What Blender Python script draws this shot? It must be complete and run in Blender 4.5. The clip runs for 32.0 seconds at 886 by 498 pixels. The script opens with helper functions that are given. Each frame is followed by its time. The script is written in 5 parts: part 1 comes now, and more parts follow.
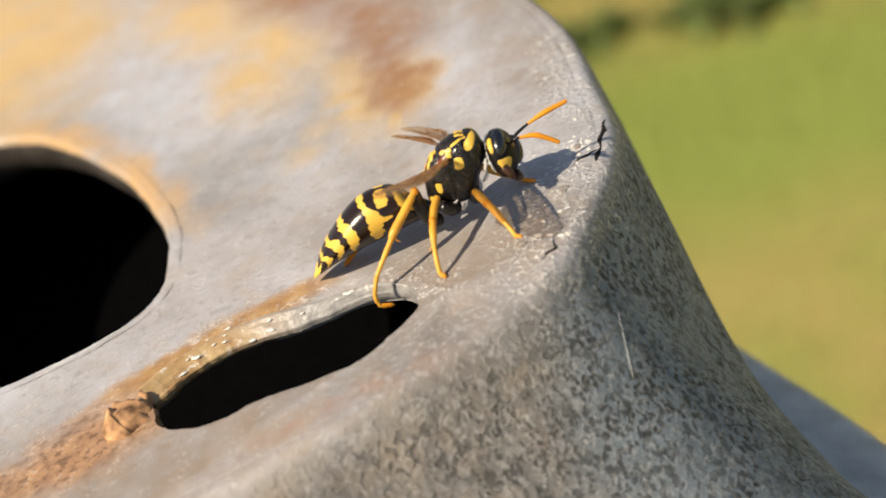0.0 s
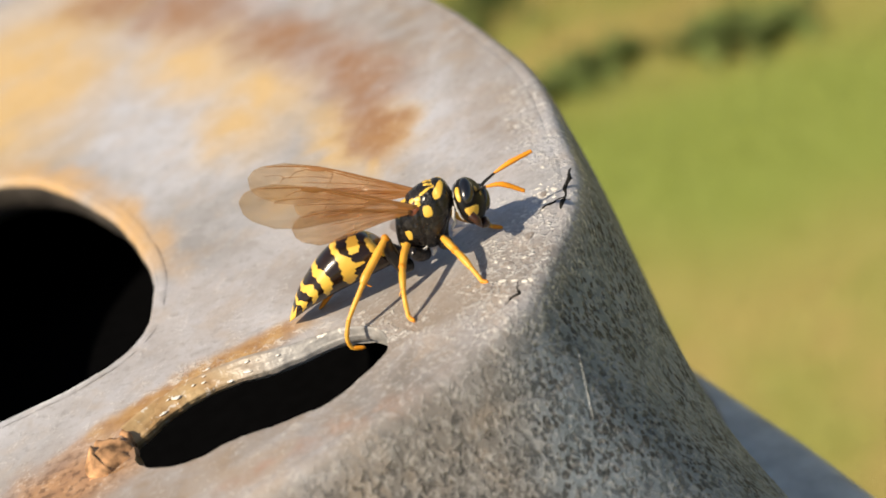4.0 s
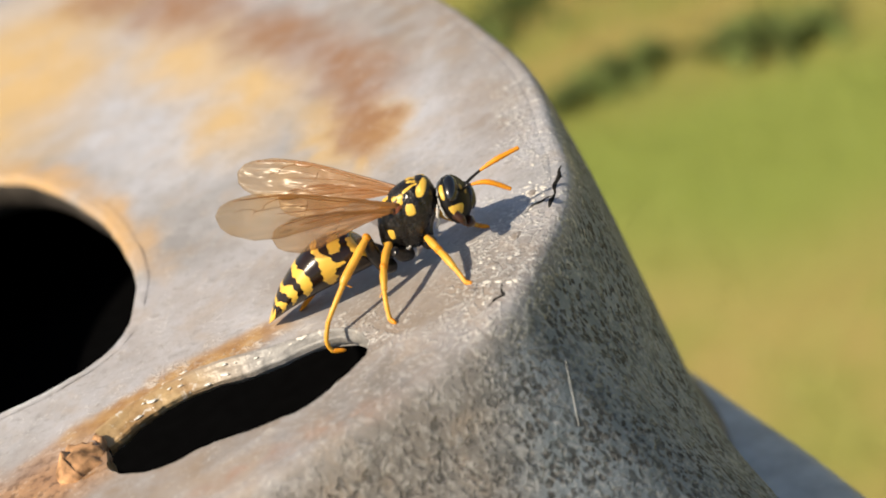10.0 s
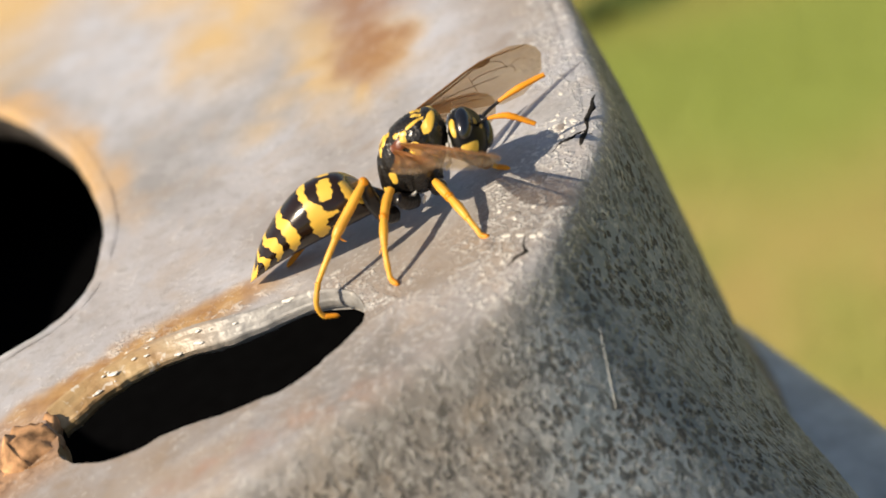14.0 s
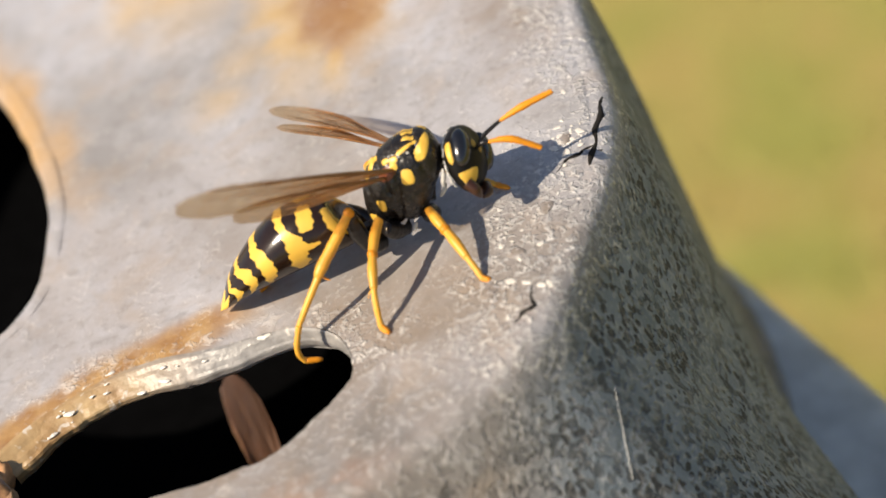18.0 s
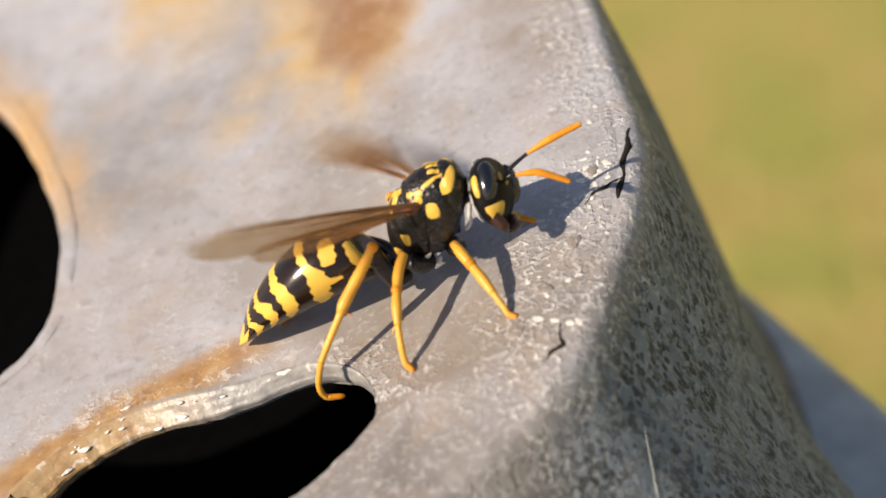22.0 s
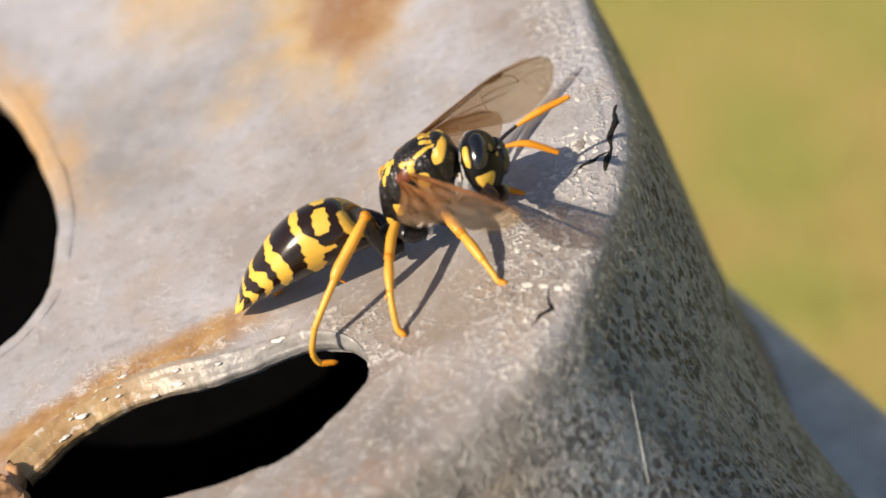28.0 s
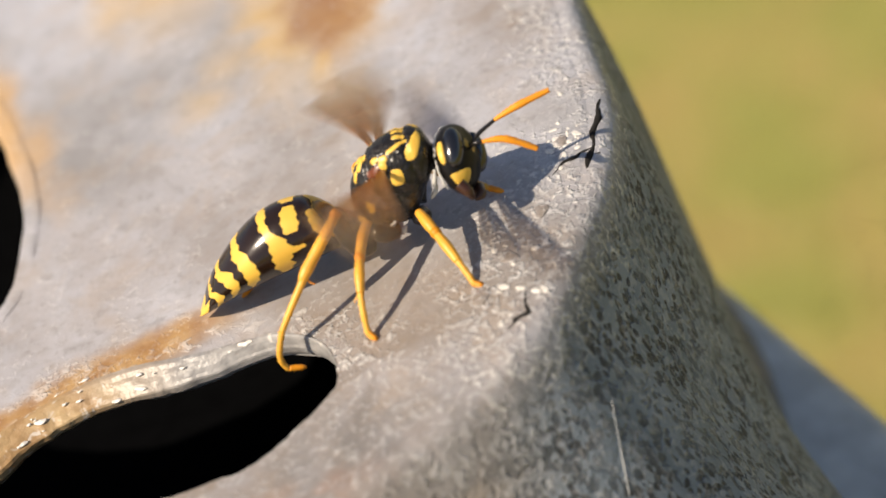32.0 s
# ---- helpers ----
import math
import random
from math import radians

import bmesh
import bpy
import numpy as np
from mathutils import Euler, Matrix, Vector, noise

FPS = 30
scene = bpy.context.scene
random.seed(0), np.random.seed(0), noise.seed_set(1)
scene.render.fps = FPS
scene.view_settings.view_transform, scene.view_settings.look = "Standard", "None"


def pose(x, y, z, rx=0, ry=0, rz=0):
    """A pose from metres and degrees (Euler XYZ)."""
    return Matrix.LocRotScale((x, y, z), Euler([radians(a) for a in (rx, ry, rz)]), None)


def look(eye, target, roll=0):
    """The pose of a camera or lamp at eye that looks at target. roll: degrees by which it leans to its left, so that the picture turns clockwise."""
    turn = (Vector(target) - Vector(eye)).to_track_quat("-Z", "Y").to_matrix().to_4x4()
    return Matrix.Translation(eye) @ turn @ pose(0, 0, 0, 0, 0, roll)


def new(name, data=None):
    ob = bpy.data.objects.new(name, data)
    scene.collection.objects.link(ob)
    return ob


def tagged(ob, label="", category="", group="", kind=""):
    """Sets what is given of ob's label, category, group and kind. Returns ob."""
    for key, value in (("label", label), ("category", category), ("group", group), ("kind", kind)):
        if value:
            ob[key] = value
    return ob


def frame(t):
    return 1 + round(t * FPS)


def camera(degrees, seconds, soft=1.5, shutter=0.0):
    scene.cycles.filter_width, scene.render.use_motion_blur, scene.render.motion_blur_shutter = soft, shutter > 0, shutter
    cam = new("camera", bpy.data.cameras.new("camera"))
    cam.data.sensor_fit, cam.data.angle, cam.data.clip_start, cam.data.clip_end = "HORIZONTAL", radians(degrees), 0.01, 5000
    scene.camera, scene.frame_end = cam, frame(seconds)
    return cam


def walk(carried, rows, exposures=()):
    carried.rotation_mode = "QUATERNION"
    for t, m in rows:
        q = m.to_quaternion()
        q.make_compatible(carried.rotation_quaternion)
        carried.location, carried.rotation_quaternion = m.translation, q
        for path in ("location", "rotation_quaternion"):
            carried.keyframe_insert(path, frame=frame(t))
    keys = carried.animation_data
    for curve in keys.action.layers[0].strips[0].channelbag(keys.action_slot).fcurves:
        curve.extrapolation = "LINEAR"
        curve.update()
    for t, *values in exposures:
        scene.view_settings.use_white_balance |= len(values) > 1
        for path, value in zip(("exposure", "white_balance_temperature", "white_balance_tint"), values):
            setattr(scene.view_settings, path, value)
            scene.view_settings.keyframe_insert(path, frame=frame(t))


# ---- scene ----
MM = 0.001
FOV = 28.0
cam = camera(FOV, 32.0, soft=1.7, shutter=0.5)
cam.data.dof.use_dof = True
cam.data.dof.focus_distance = 0.086
cam.data.dof.aperture_fstop = 38.0
cam.data.dof.aperture_blades = 7

PATH = [  # seconds, eye in millimetres, turn in degrees
    (0, 18.69, -81.04, 47.49, 58.84, 22.65, -0.56),
    (0.5, 20.55, -82.50, 48.15, 58.97, 22.69, -0.53),
    (1, 21.18, -82.97, 48.42, 59.14, 22.76, -0.33),
    (1.5, 21.42, -82.15, 48.91, 59.25, 22.81, -0.25),
    (2, 21.92, -82.05, 47.93, 59.40, 22.90, -0.11),
    (2.5, 22.48, -82.00, 48.68, 59.48, 22.88, -0.10),
    (3, 22.10, -83.11, 49.05, 59.59, 22.90, -0.15),
    (3.5, 22.10, -83.86, 49.33, 59.68, 22.91, -0.18),
    (5.5, 22.79, -83.89, 49.22, 60.20, 22.87, -0.00),
    (6, 22.13, -84.00, 49.93, 60.31, 22.78, 0.00),
    (6.5, 21.29, -83.81, 49.56, 60.34, 22.80, -0.04),
    (7, 20.52, -83.53, 49.12, 60.36, 22.84, 0.08),
    (7.5, 21.30, -84.19, 48.82, 60.36, 22.92, 0.21),
    (8, 22.88, -83.75, 47.89, 60.39, 23.08, 0.38),
    (8.5, 23.20, -83.35, 47.92, 60.46, 23.14, 0.58),
    (9, 22.87, -84.09, 47.55, 60.45, 23.21, 0.54),
    (9.5, 22.99, -82.54, 47.73, 60.34, 23.19, 0.62),
    (10, 23.85, -81.03, 46.50, 60.33, 23.22, 0.86),
    (10.5, 24.39, -80.22, 45.39, 60.35, 23.28, 1.15),
    (11, 23.69, -79.76, 45.01, 60.28, 23.38, 1.26),
    (11.5, 23.75, -76.65, 44.09, 60.15, 23.49, 1.36),
    (12, 22.82, -71.71, 41.59, 59.92, 23.60, 1.49),
    (12.5, 22.53, -68.93, 39.40, 59.90, 23.92, 1.76),
    (13, 22.29, -68.24, 39.30, 59.68, 23.93, 1.84),
    (13.5, 21.63, -68.75, 39.28, 59.61, 23.91, 1.92),
    (15.5, 22.19, -55.85, 46.94, 49.48, 22.45, -0.27),
    (16, 21.65, -57.04, 47.73, 49.41, 22.37, -0.42),
    (16.5, 21.73, -56.58, 48.64, 49.43, 22.26, -0.55),
    (17, 21.64, -55.31, 47.97, 49.35, 22.16, -0.65),
    (17.5, 20.96, -53.05, 47.58, 49.31, 22.21, -0.60),
    (18, 20.51, -52.45, 46.08, 49.17, 22.22, -0.61),
    (18.5, 20.33, -51.10, 46.54, 49.14, 22.17, -0.69),
    (19, 19.64, -50.42, 46.63, 49.11, 22.12, -0.68),
    (19.5, 20.25, -50.07, 45.83, 49.11, 22.04, -0.69),
    (20, 20.11, -49.99, 45.89, 49.16, 21.89, -0.68),
    (20.5, 19.56, -50.29, 45.77, 49.12, 21.86, -0.71),
    (21, 18.57, -50.31, 45.68, 49.14, 21.82, -0.67),
    (21.5, 18.90, -49.95, 45.85, 49.13, 21.83, -0.63),
    (22, 19.21, -50.28, 46.65, 49.16, 21.82, -0.67),
    (22.5, 19.91, -50.64, 46.78, 49.19, 21.79, -0.71),
    (23, 18.84, -50.82, 46.46, 49.26, 21.81, -0.61),
    (23.5, 19.42, -51.06, 45.78, 49.17, 21.66, -0.64),
    (24, 18.61, -51.17, 45.92, 49.21, 21.64, -0.68),
    (24.5, 19.00, -52.04, 46.21, 49.25, 21.55, -0.69),
    (26.5, 18.53, -52.41, 45.54, 50.14, 21.40, -0.89),
    (27, 19.07, -52.73, 46.22, 50.16, 21.34, -0.82),
    (27.5, 18.96, -53.75, 45.65, 50.17, 21.34, -0.84),
    (28, 18.68, -53.35, 45.88, 50.16, 21.39, -0.86),
    (28.5, 18.74, -53.06, 45.91, 50.19, 21.41, -0.82),
    (29, 18.89, -52.57, 44.82, 50.20, 21.38, -0.77),
    (29.5, 19.16, -52.09, 44.72, 50.24, 21.36, -0.67),
    (30, 19.17, -51.63, 44.23, 50.26, 21.35, -0.61),
    (30.5, 18.65, -50.54, 43.98, 50.26, 21.34, -0.59),
    (31, 17.85, -50.50, 43.55, 50.26, 21.36, -0.59),
    (31.5, 18.34, -50.34, 42.54, 50.25, 21.40, -0.63),
    (32, 19.19, -50.87, 43.44, 50.29, 21.37, -0.55),
]

walk(cam, [(t, pose(x * MM, y * MM, z * MM, a, b, c)) for t, x, y, z, a, b, c in PATH],
     exposures=[(0.0, 0.34, 7300, 11), (13.5, 0.36, 7300, 11), (15.5, 0.39, 7150, 12), (18.0, 0.36, 7150, 13), (20.0, 0.32, 7150, 15), (24.0, 0.31, 7150, 15), (32.0, 0.33, 7150, 14)])

# ---- light ----
SUN_ELEV, SUN_AZ = 47.0, 218.0   # degrees; azimuth of the place the sun stands in, from +x towards +y
world = bpy.data.worlds.new("sky")
scene.world = world
world.use_nodes = True
wn = world.node_tree.nodes
sky = wn.new("ShaderNodeTexSky")
sky.sky_type = "NISHITA"
sky.sun_disc = False
sky.sun_elevation = radians(SUN_ELEV)
sky.sun_rotation = radians(90 - SUN_AZ)
wn["Background"].inputs["Strength"].default_value = 0.088
world.node_tree.links.new(sky.outputs[0], wn["Background"].inputs["Color"])
sun_dir = Vector((math.cos(radians(SUN_AZ)) * math.cos(radians(SUN_ELEV)), math.sin(radians(SUN_AZ)) * math.cos(radians(SUN_ELEV)), math.sin(radians(SUN_ELEV))))
sun = new("sun", bpy.data.lights.new("sun", "SUN"))
sun.data.energy = 4.4
sun.data.angle = radians(0.55)
sun.data.color = (1.0, 0.92, 0.79)
sun.matrix_world = look(sun_dir * 3, (0, 0, 0))

# ---- materials ----


class Mat:
    """A small wrapper to write node materials in few lines."""

    def __init__(self, name, rough=0.5, metal=0.0, spec=0.5):
        self.mat = bpy.data.materials.new(name)
        self.mat.use_nodes = True
        self.tree = self.mat.node_tree
        self.bsdf = self.tree.nodes["Principled BSDF"]
        self.bsdf.inputs["Roughness"].default_value = rough
        self.bsdf.inputs["Metallic"].default_value = metal
        self.bsdf.inputs["Specular IOR Level"].default_value = spec
        self.coord = self.add("ShaderNodeTexCoord").outputs["Object"]

    def add(self, kind, **values):
        n = self.tree.nodes.new(kind)
        for k, v in values.items():
            n.inputs[k.replace("_", " ")].default_value = v
        return n

    def link(self, a, b):
        self.tree.links.new(a, b)

    def noise(self, scale, detail=4.0, rough=0.55, dist=0.0, vec=None):
        n = self.add("ShaderNodeTexNoise", Scale=scale, Detail=detail, Roughness=rough, Distortion=dist)
        self.link(vec or self.coord, n.inputs["Vector"])
        return n.outputs["Fac"]

    def voronoi(self, scale, feature="F1", vec=None):
        n = self.add("ShaderNodeTexVoronoi", Scale=scale)
        n.feature = feature
        self.link(vec or self.coord, n.inputs["Vector"])
        return n.outputs["Distance"]

    def ramp(self, fac, *stops):
        n = self.add("ShaderNodeValToRGB")
        while len(n.color_ramp.elements) < len(stops):
            n.color_ramp.elements.new(0.5)
        for e, (p, c) in zip(n.color_ramp.elements, stops):
            e.position = p
            e.color = (*c, 1.0) if isinstance(c, tuple) else (c, c, c, 1.0)
        self.link(fac, n.inputs["Fac"])
        return n.outputs["Color"]

    def maths(self, op, a, b=0.0, c=None, clamp=False):
        n = self.add("ShaderNodeMath")
        n.operation, n.use_clamp = op, clamp
        for i, v in enumerate((a, b) if c is None else (a, b, c)):
            if isinstance(v, (int, float)):
                n.inputs[i].default_value = v
            else:
                self.link(v, n.inputs[i])
        return n.outputs[0]

    def mix(self, fac, a, b, blend="MIX"):
        n = self.add("ShaderNodeMix")
        n.data_type, n.blend_type = "RGBA", blend
        for sock, v in ((n.inputs[0], fac), (n.inputs[6], a), (n.inputs[7], b)):
            if isinstance(v, tuple):
                sock.default_value = (*v, 1.0)
            elif isinstance(v, (int, float)):
                sock.default_value = v
            else:
                self.link(v, sock)
        return n.outputs[2]

    def mapped(self, loc, scale, turn=0.0, warp=None):
        """Coordinates moved so that loc (metres) is the origin and scale the radii."""
        n = self.add("ShaderNodeVectorMath")
        n.operation = "SUBTRACT"
        self.link(warp or self.coord, n.inputs[0])
        n.inputs[1].default_value = loc
        r = self.add("ShaderNodeVectorRotate")
        r.rotation_type = "Z_AXIS"
        r.inputs["Angle"].default_value = radians(-turn)
        self.link(n.outputs[0], r.inputs["Vector"])
        d = self.add("ShaderNodeVectorMath")
        d.operation = "DIVIDE"
        self.link(r.outputs[0], d.inputs[0])
        d.inputs[1].default_value = scale
        return d.outputs[0]

    def warped(self, scale, amount, detail=3.0):
        n = self.add("ShaderNodeTexNoise", Scale=scale, Detail=detail)
        self.link(self.coord, n.inputs["Vector"])
        s = self.add("ShaderNodeVectorMath")
        s.operation = "SUBTRACT"
        self.link(n.outputs["Color"], s.inputs[0])
        s.inputs[1].default_value = (0.5, 0.5, 0.5)
        m = self.add("ShaderNodeVectorMath")
        m.operation = "MULTIPLY_ADD"
        self.link(s.outputs[0], m.inputs[0])
        m.inputs[1].default_value = (amount, amount, amount)
        self.link(self.coord, m.inputs[2])
        return m.outputs[0]

    def blob(self, loc, scale, turn=0.0, warp=None, soft=0.5):
        """1 within the ellipsoid round loc, fading to 0 over its outer part."""
        v = self.mapped(loc, scale, turn, warp)
        n = self.add("ShaderNodeVectorMath")
        n.operation = "LENGTH"
        self.link(v, n.inputs[0])
        m = self.add("ShaderNodeMapRange", From_Min=1.0, From_Max=1.0 - soft, To_Min=0.0, To_Max=1.0)
        m.interpolation_type = "SMOOTHSTEP"
        self.link(n.outputs["Value"], m.inputs["Value"])
        return m.outputs[0]

    def bump(self, height, strength=0.3, dist=0.0002, under=None):
        n = self.add("ShaderNodeBump", Strength=strength, Distance=dist)
        self.link(height, n.inputs["Height"])
        if under is not None:
            self.link(under, n.inputs["Normal"])
        self.link(n.outputs[0], self.bsdf.inputs["Normal"])
        return n.outputs[0]

    def colour(self, v):
        if isinstance(v, tuple):
            self.bsdf.inputs["Base Color"].default_value = (*v, 1.0)
        else:
            self.link(v, self.bsdf.inputs["Base Color"])
        return self

    def rough(self, v):
        self.link(v, self.bsdf.inputs["Roughness"])
        return self


def cast_metal():
    """Weathered grey cast metal: smooth worn top with ochre and brown rust, pitted grain on the sides."""
    m = Mat("cast_metal", 0.5, 0.0, 0.5)
    big = m.noise(70.0, 6.0, 0.6)
    base = m.ramp(big, (0.32, (0.27, 0.255, 0.245)), (0.5, (0.375, 0.365, 0.37)), (0.68, (0.50, 0.495, 0.51)))
    geo = m.add("ShaderNodeNewGeometry")
    nz = m.add("ShaderNodeSeparateXYZ")
    m.link(geo.outputs["Normal"], nz.inputs[0])
    place = m.add("ShaderNodeSeparateXYZ")
    m.link(m.coord, place.inputs[0])
    # rough as cast below the rim, rubbed smooth on the top; the mask also paints the sides' shade
    rim_drop = m.add("ShaderNodeMapRange", From_Min=-0.0002, From_Max=-0.0022, To_Min=0.04, To_Max=1.0)
    m.link(m.maths("ADD", place.outputs["Z"], m.maths("MULTIPLY", m.maths("SUBTRACT", m.noise(500.0, 3.0), 0.5), 0.0012)), rim_drop.inputs["Value"])
    below_rim = rim_drop.outputs[0]
    mottle = m.noise(460.0, 3.0, 0.55)
    base = m.mix(m.maths("MULTIPLY", m.ramp(mottle, (0.38, 0.60), (0.60, 0.0)), m.maths("ADD", m.maths("MULTIPLY", below_rim, 0.6), 0.4)), base, (0.27, 0.25, 0.23))
    base = m.mix(m.ramp(m.noise(60.0, 3.0, 0.5), (0.40, 0.0), (0.58, 0.7)), base, (0.52, 0.525, 0.565))
    base = m.mix(m.ramp(m.noise(210.0, 4.0, 0.6, 0.5), (0.50, 0.0), (0.66, 0.30)), base, (0.56, 0.555, 0.585))
    base = m.mix(m.ramp(m.noise(290.0, 4.0, 0.6, 0.4), (0.33, 0.30), (0.47, 0.0)), base, (0.285, 0.26, 0.235))
    speck = m.noise(1500.0, 3.0, 0.6)
    base = m.mix(m.ramp(speck, (0.34, 0.35), (0.44, 0.0)), base, (0.20, 0.19, 0.18))
    base = m.mix(m.ramp(m.noise(680.0, 5.0, 0.65), (0.36, 0.26), (0.47, 0.0)), base, (0.225, 0.21, 0.195))
    cloud = m.noise(180.0, 4.0, 0.6)
    worn = m.blob((0.002, 0.002, 0.0), (0.012, 0.006, 0.008), 12.0, m.warped(200.0, 0.006), 0.9)
    base = m.mix(m.maths("MULTIPLY", worn, m.ramp(cloud, (0.35, 0.55), (0.65, 0.1))), base, (0.30, 0.255, 0.21))
    grain = m.noise(3400.0, 3.0, 0.6)
    base = m.mix(m.maths("MULTIPLY", m.maths("MULTIPLY", m.ramp(grain, (0.46, 0.0), (0.64, 1.0)), below_rim), 0.35), base, (0.20, 0.19, 0.18))
    # dark base below the rim: the sides' shade put into the colour
    base = m.mix(m.maths("MULTIPLY", below_rim, 0.9), base, m.ramp(m.noise(560.0, 4.0, 0.6), (0.35, (0.090, 0.089, 0.089)), (0.65, (0.158, 0.159, 0.162))))
    dull = m.blob((-0.012, -0.004, 0.0), (0.030, 0.014, 0.012), 15.0, m.warped(200.0, 0.006), 0.8)
    dull = m.maths("MAXIMUM", dull, m.maths("MULTIPLY", m.blob((-0.0120, 0.0110, 0.0), (0.0220, 0.0120, 0.012), 20.0, m.warped(200.0, 0.006), 0.9), 0.55))
    dull = m.maths("MAXIMUM", dull, m.maths("MULTIPLY", m.blob((0.0055, 0.0240, 0.0), (0.0055, 0.0150, 0.012), 8.0, m.warped(200.0, 0.006), 0.9), 0.75))
    dull = m.maths("MAXIMUM", dull, m.blob((-0.0330, -0.0080, 0.0), (0.0200, 0.0110, 0.012), 0.0, m.warped(200.0, 0.006), 0.8))
    dull = m.maths("MAXIMUM", dull, m.maths("MULTIPLY", m.blob((0.0010, 0.0460, 0.0), (0.0100, 0.0320, 0.012), 24.0, m.warped(160.0, 0.008), 0.8), 0.95))
    base = m.mix(m.maths("MULTIPLY", dull, m.ramp(m.noise(420.0, 5.0, 0.65), (0.36, 0.90), (0.62, 0.40))), base, (0.270, 0.205, 0.150))
    apron = m.blob((0.0005, -0.0060, -0.0030), (0.0150, 0.0085, 0.0090), -20.0, m.warped(200.0, 0.005), 0.7)
    base = m.mix(m.maths("MULTIPLY", apron, m.ramp(m.noise(520.0, 5.0, 0.65), (0.36, 0.90), (0.62, 0.45))), base, (0.185, 0.172, 0.160))
    tan = m.ramp(m.noise(330.0, 4.0, 0.6, 0.6), (0.50, 0.0), (0.66, 0.35))
    base = m.mix(tan, base, (0.40, 0.31, 0.23))
    warp = m.warped(120.0, 0.011)
    fine = m.warped(300.0, 0.0042, 3.0)
    # ochre film on the back and middle of the top
    ochre = m.blob((-0.0420, 0.068, 0.0), (0.017, 0.034, 0.05), 8.0, warp, 0.7)
    for x, y, rx, ry, turn in ((-0.0215, 0.0560, 0.0080, 0.021, 30.0), (-0.0135, 0.0430, 0.0055, 0.015, 25.0), (-0.0066, 0.0290, 0.0036, 0.013, 12.0), (-0.0026, 0.0270, 0.0040, 0.0085, 0.0),
                               (-0.0036, 0.0225, 0.0022, 0.0045, 0.0), (-0.0150, 0.0380, 0.0060, 0.0110, 20.0)):
        ochre = m.maths("MAXIMUM", ochre, m.blob((x, y, 0.0), (rx, ry, 0.05), turn, fine, 1.0))
    faint = m.maths("MAXIMUM", m.blob((-0.0090, 0.0261, 0.0), (0.0022, 0.0040, 0.05), 10.0, fine, 1.0), m.blob((-0.0099, 0.0222, 0.0), (0.0030, 0.0030, 0.05), 0.0, fine, 1.0))
    ochre = m.maths("MAXIMUM", ochre, m.maths("MULTIPLY", faint, 0.45))
    ochre = m.maths("MULTIPLY", ochre, m.ramp(m.noise(150.0, 4.0), (0.30, 0.65), (0.55, 1.0)))
    base = m.mix(m.maths("MULTIPLY", ochre, 0.80), base, (0.64, 0.41, 0.135))
    brown = m.blob((-0.0036, 0.0285, 0.0), (0.0036, 0.0080, 0.05), 12.0, fine, 0.7)
    for x, y, rx, ry, turn in ((-0.0047, 0.0350, 0.0042, 0.0085, 14.0), (-0.0060, 0.0410, 0.0052, 0.014, 26.0), (-0.0130, 0.0530, 0.0060, 0.017, 32.0), (-0.0240, 0.0690, 0.0072, 0.020, 38.0), (-0.0340, 0.0800, 0.0060, 0.014, 50.0)):
        brown = m.maths("MAXIMUM", brown, m.blob((x, y, 0.0), (rx, ry, 0.05), turn, fine, 0.9))
    brown = m.maths("MULTIPLY", brown, m.ramp(m.noise(420.0, 5.0, 0.65), (0.34, 0.70), (0.58, 1.0)))
    base = m.mix(m.maths("MULTIPLY", brown, 0.90), base, (0.30, 0.145, 0.058))
    # rust in the groove along the slit's far lip, and round its end
    lip = m.blob((-0.0122, 0.0042, 0.0), (0.0095, 0.0019, 0.0040), 17.0, m.warped(300.0, 0.0014, 3.0), 0.7)
    lip = m.maths("MAXIMUM", lip, m.blob((-0.0172, 0.0026, 0.0), (0.0075, 0.0019, 0.0030), 26.0, fine, 0.8))
    base = m.mix(m.maths("MULTIPLY", lip, 0.95), base, m.ramp(m.noise(900.0, 4.0), (0.35, (0.33, 0.165, 0.05)), (0.65, (0.47, 0.275, 0.10))))
    end = m.blob((-0.0225, -0.0030, 0.0), (0.0110, 0.0048, 0.008), 18.0, fine, 0.8)
    base = m.mix(m.maths("MULTIPLY", end, 0.85), base, m.ramp(m.noise(700.0, 4.0), (0.35, (0.30, 0.15, 0.065)), (0.65, (0.50, 0.27, 0.12))))
    base = m.mix(m.maths("MULTIPLY", end, m.ramp(m.noise(1600.0, 3.0, 0.6), (0.38, 0.75), (0.50, 0.0))), base, (0.13, 0.070, 0.035))
    near = m.blob((-0.0060, -0.0072, 0.0), (0.0100, 0.0016, 0.004), 18.0, fine, 1.0)
    near = m.maths("MULTIPLY", near, m.ramp(m.noise(600.0, 4.0), (0.4, 0.0), (0.6, 0.6)))
    base = m.mix(near, base, (0.36, 0.20, 0.13))
    ring = m.blob((-0.0228, 0.0275, 0.0), (0.0028, 0.0160, 0.006), 28.0, fine, 0.9)
    ring = m.maths("MAXIMUM", ring, m.blob((-0.0325, 0.0415, 0.0), (0.0032, 0.0140, 0.006), 44.0, fine, 0.9))
    base = m.mix(m.maths("MULTIPLY", ring, 0.85), base, (0.55, 0.33, 0.13))
    chalk = m.blob((-0.0245, 0.0078, 0.0), (0.0045, 0.0009, 0.003), 10.0, fine, 0.8)
    base = m.mix(m.maths("MULTIPLY", chalk, 0.8), base, (0.70, 0.70, 0.70))
    # bright worn flecks along the rim
    flecks = m.ramp(m.noise(3300.0, 3.0, 0.55, 0.3), (0.52, 0.0), (0.63, 1.0))
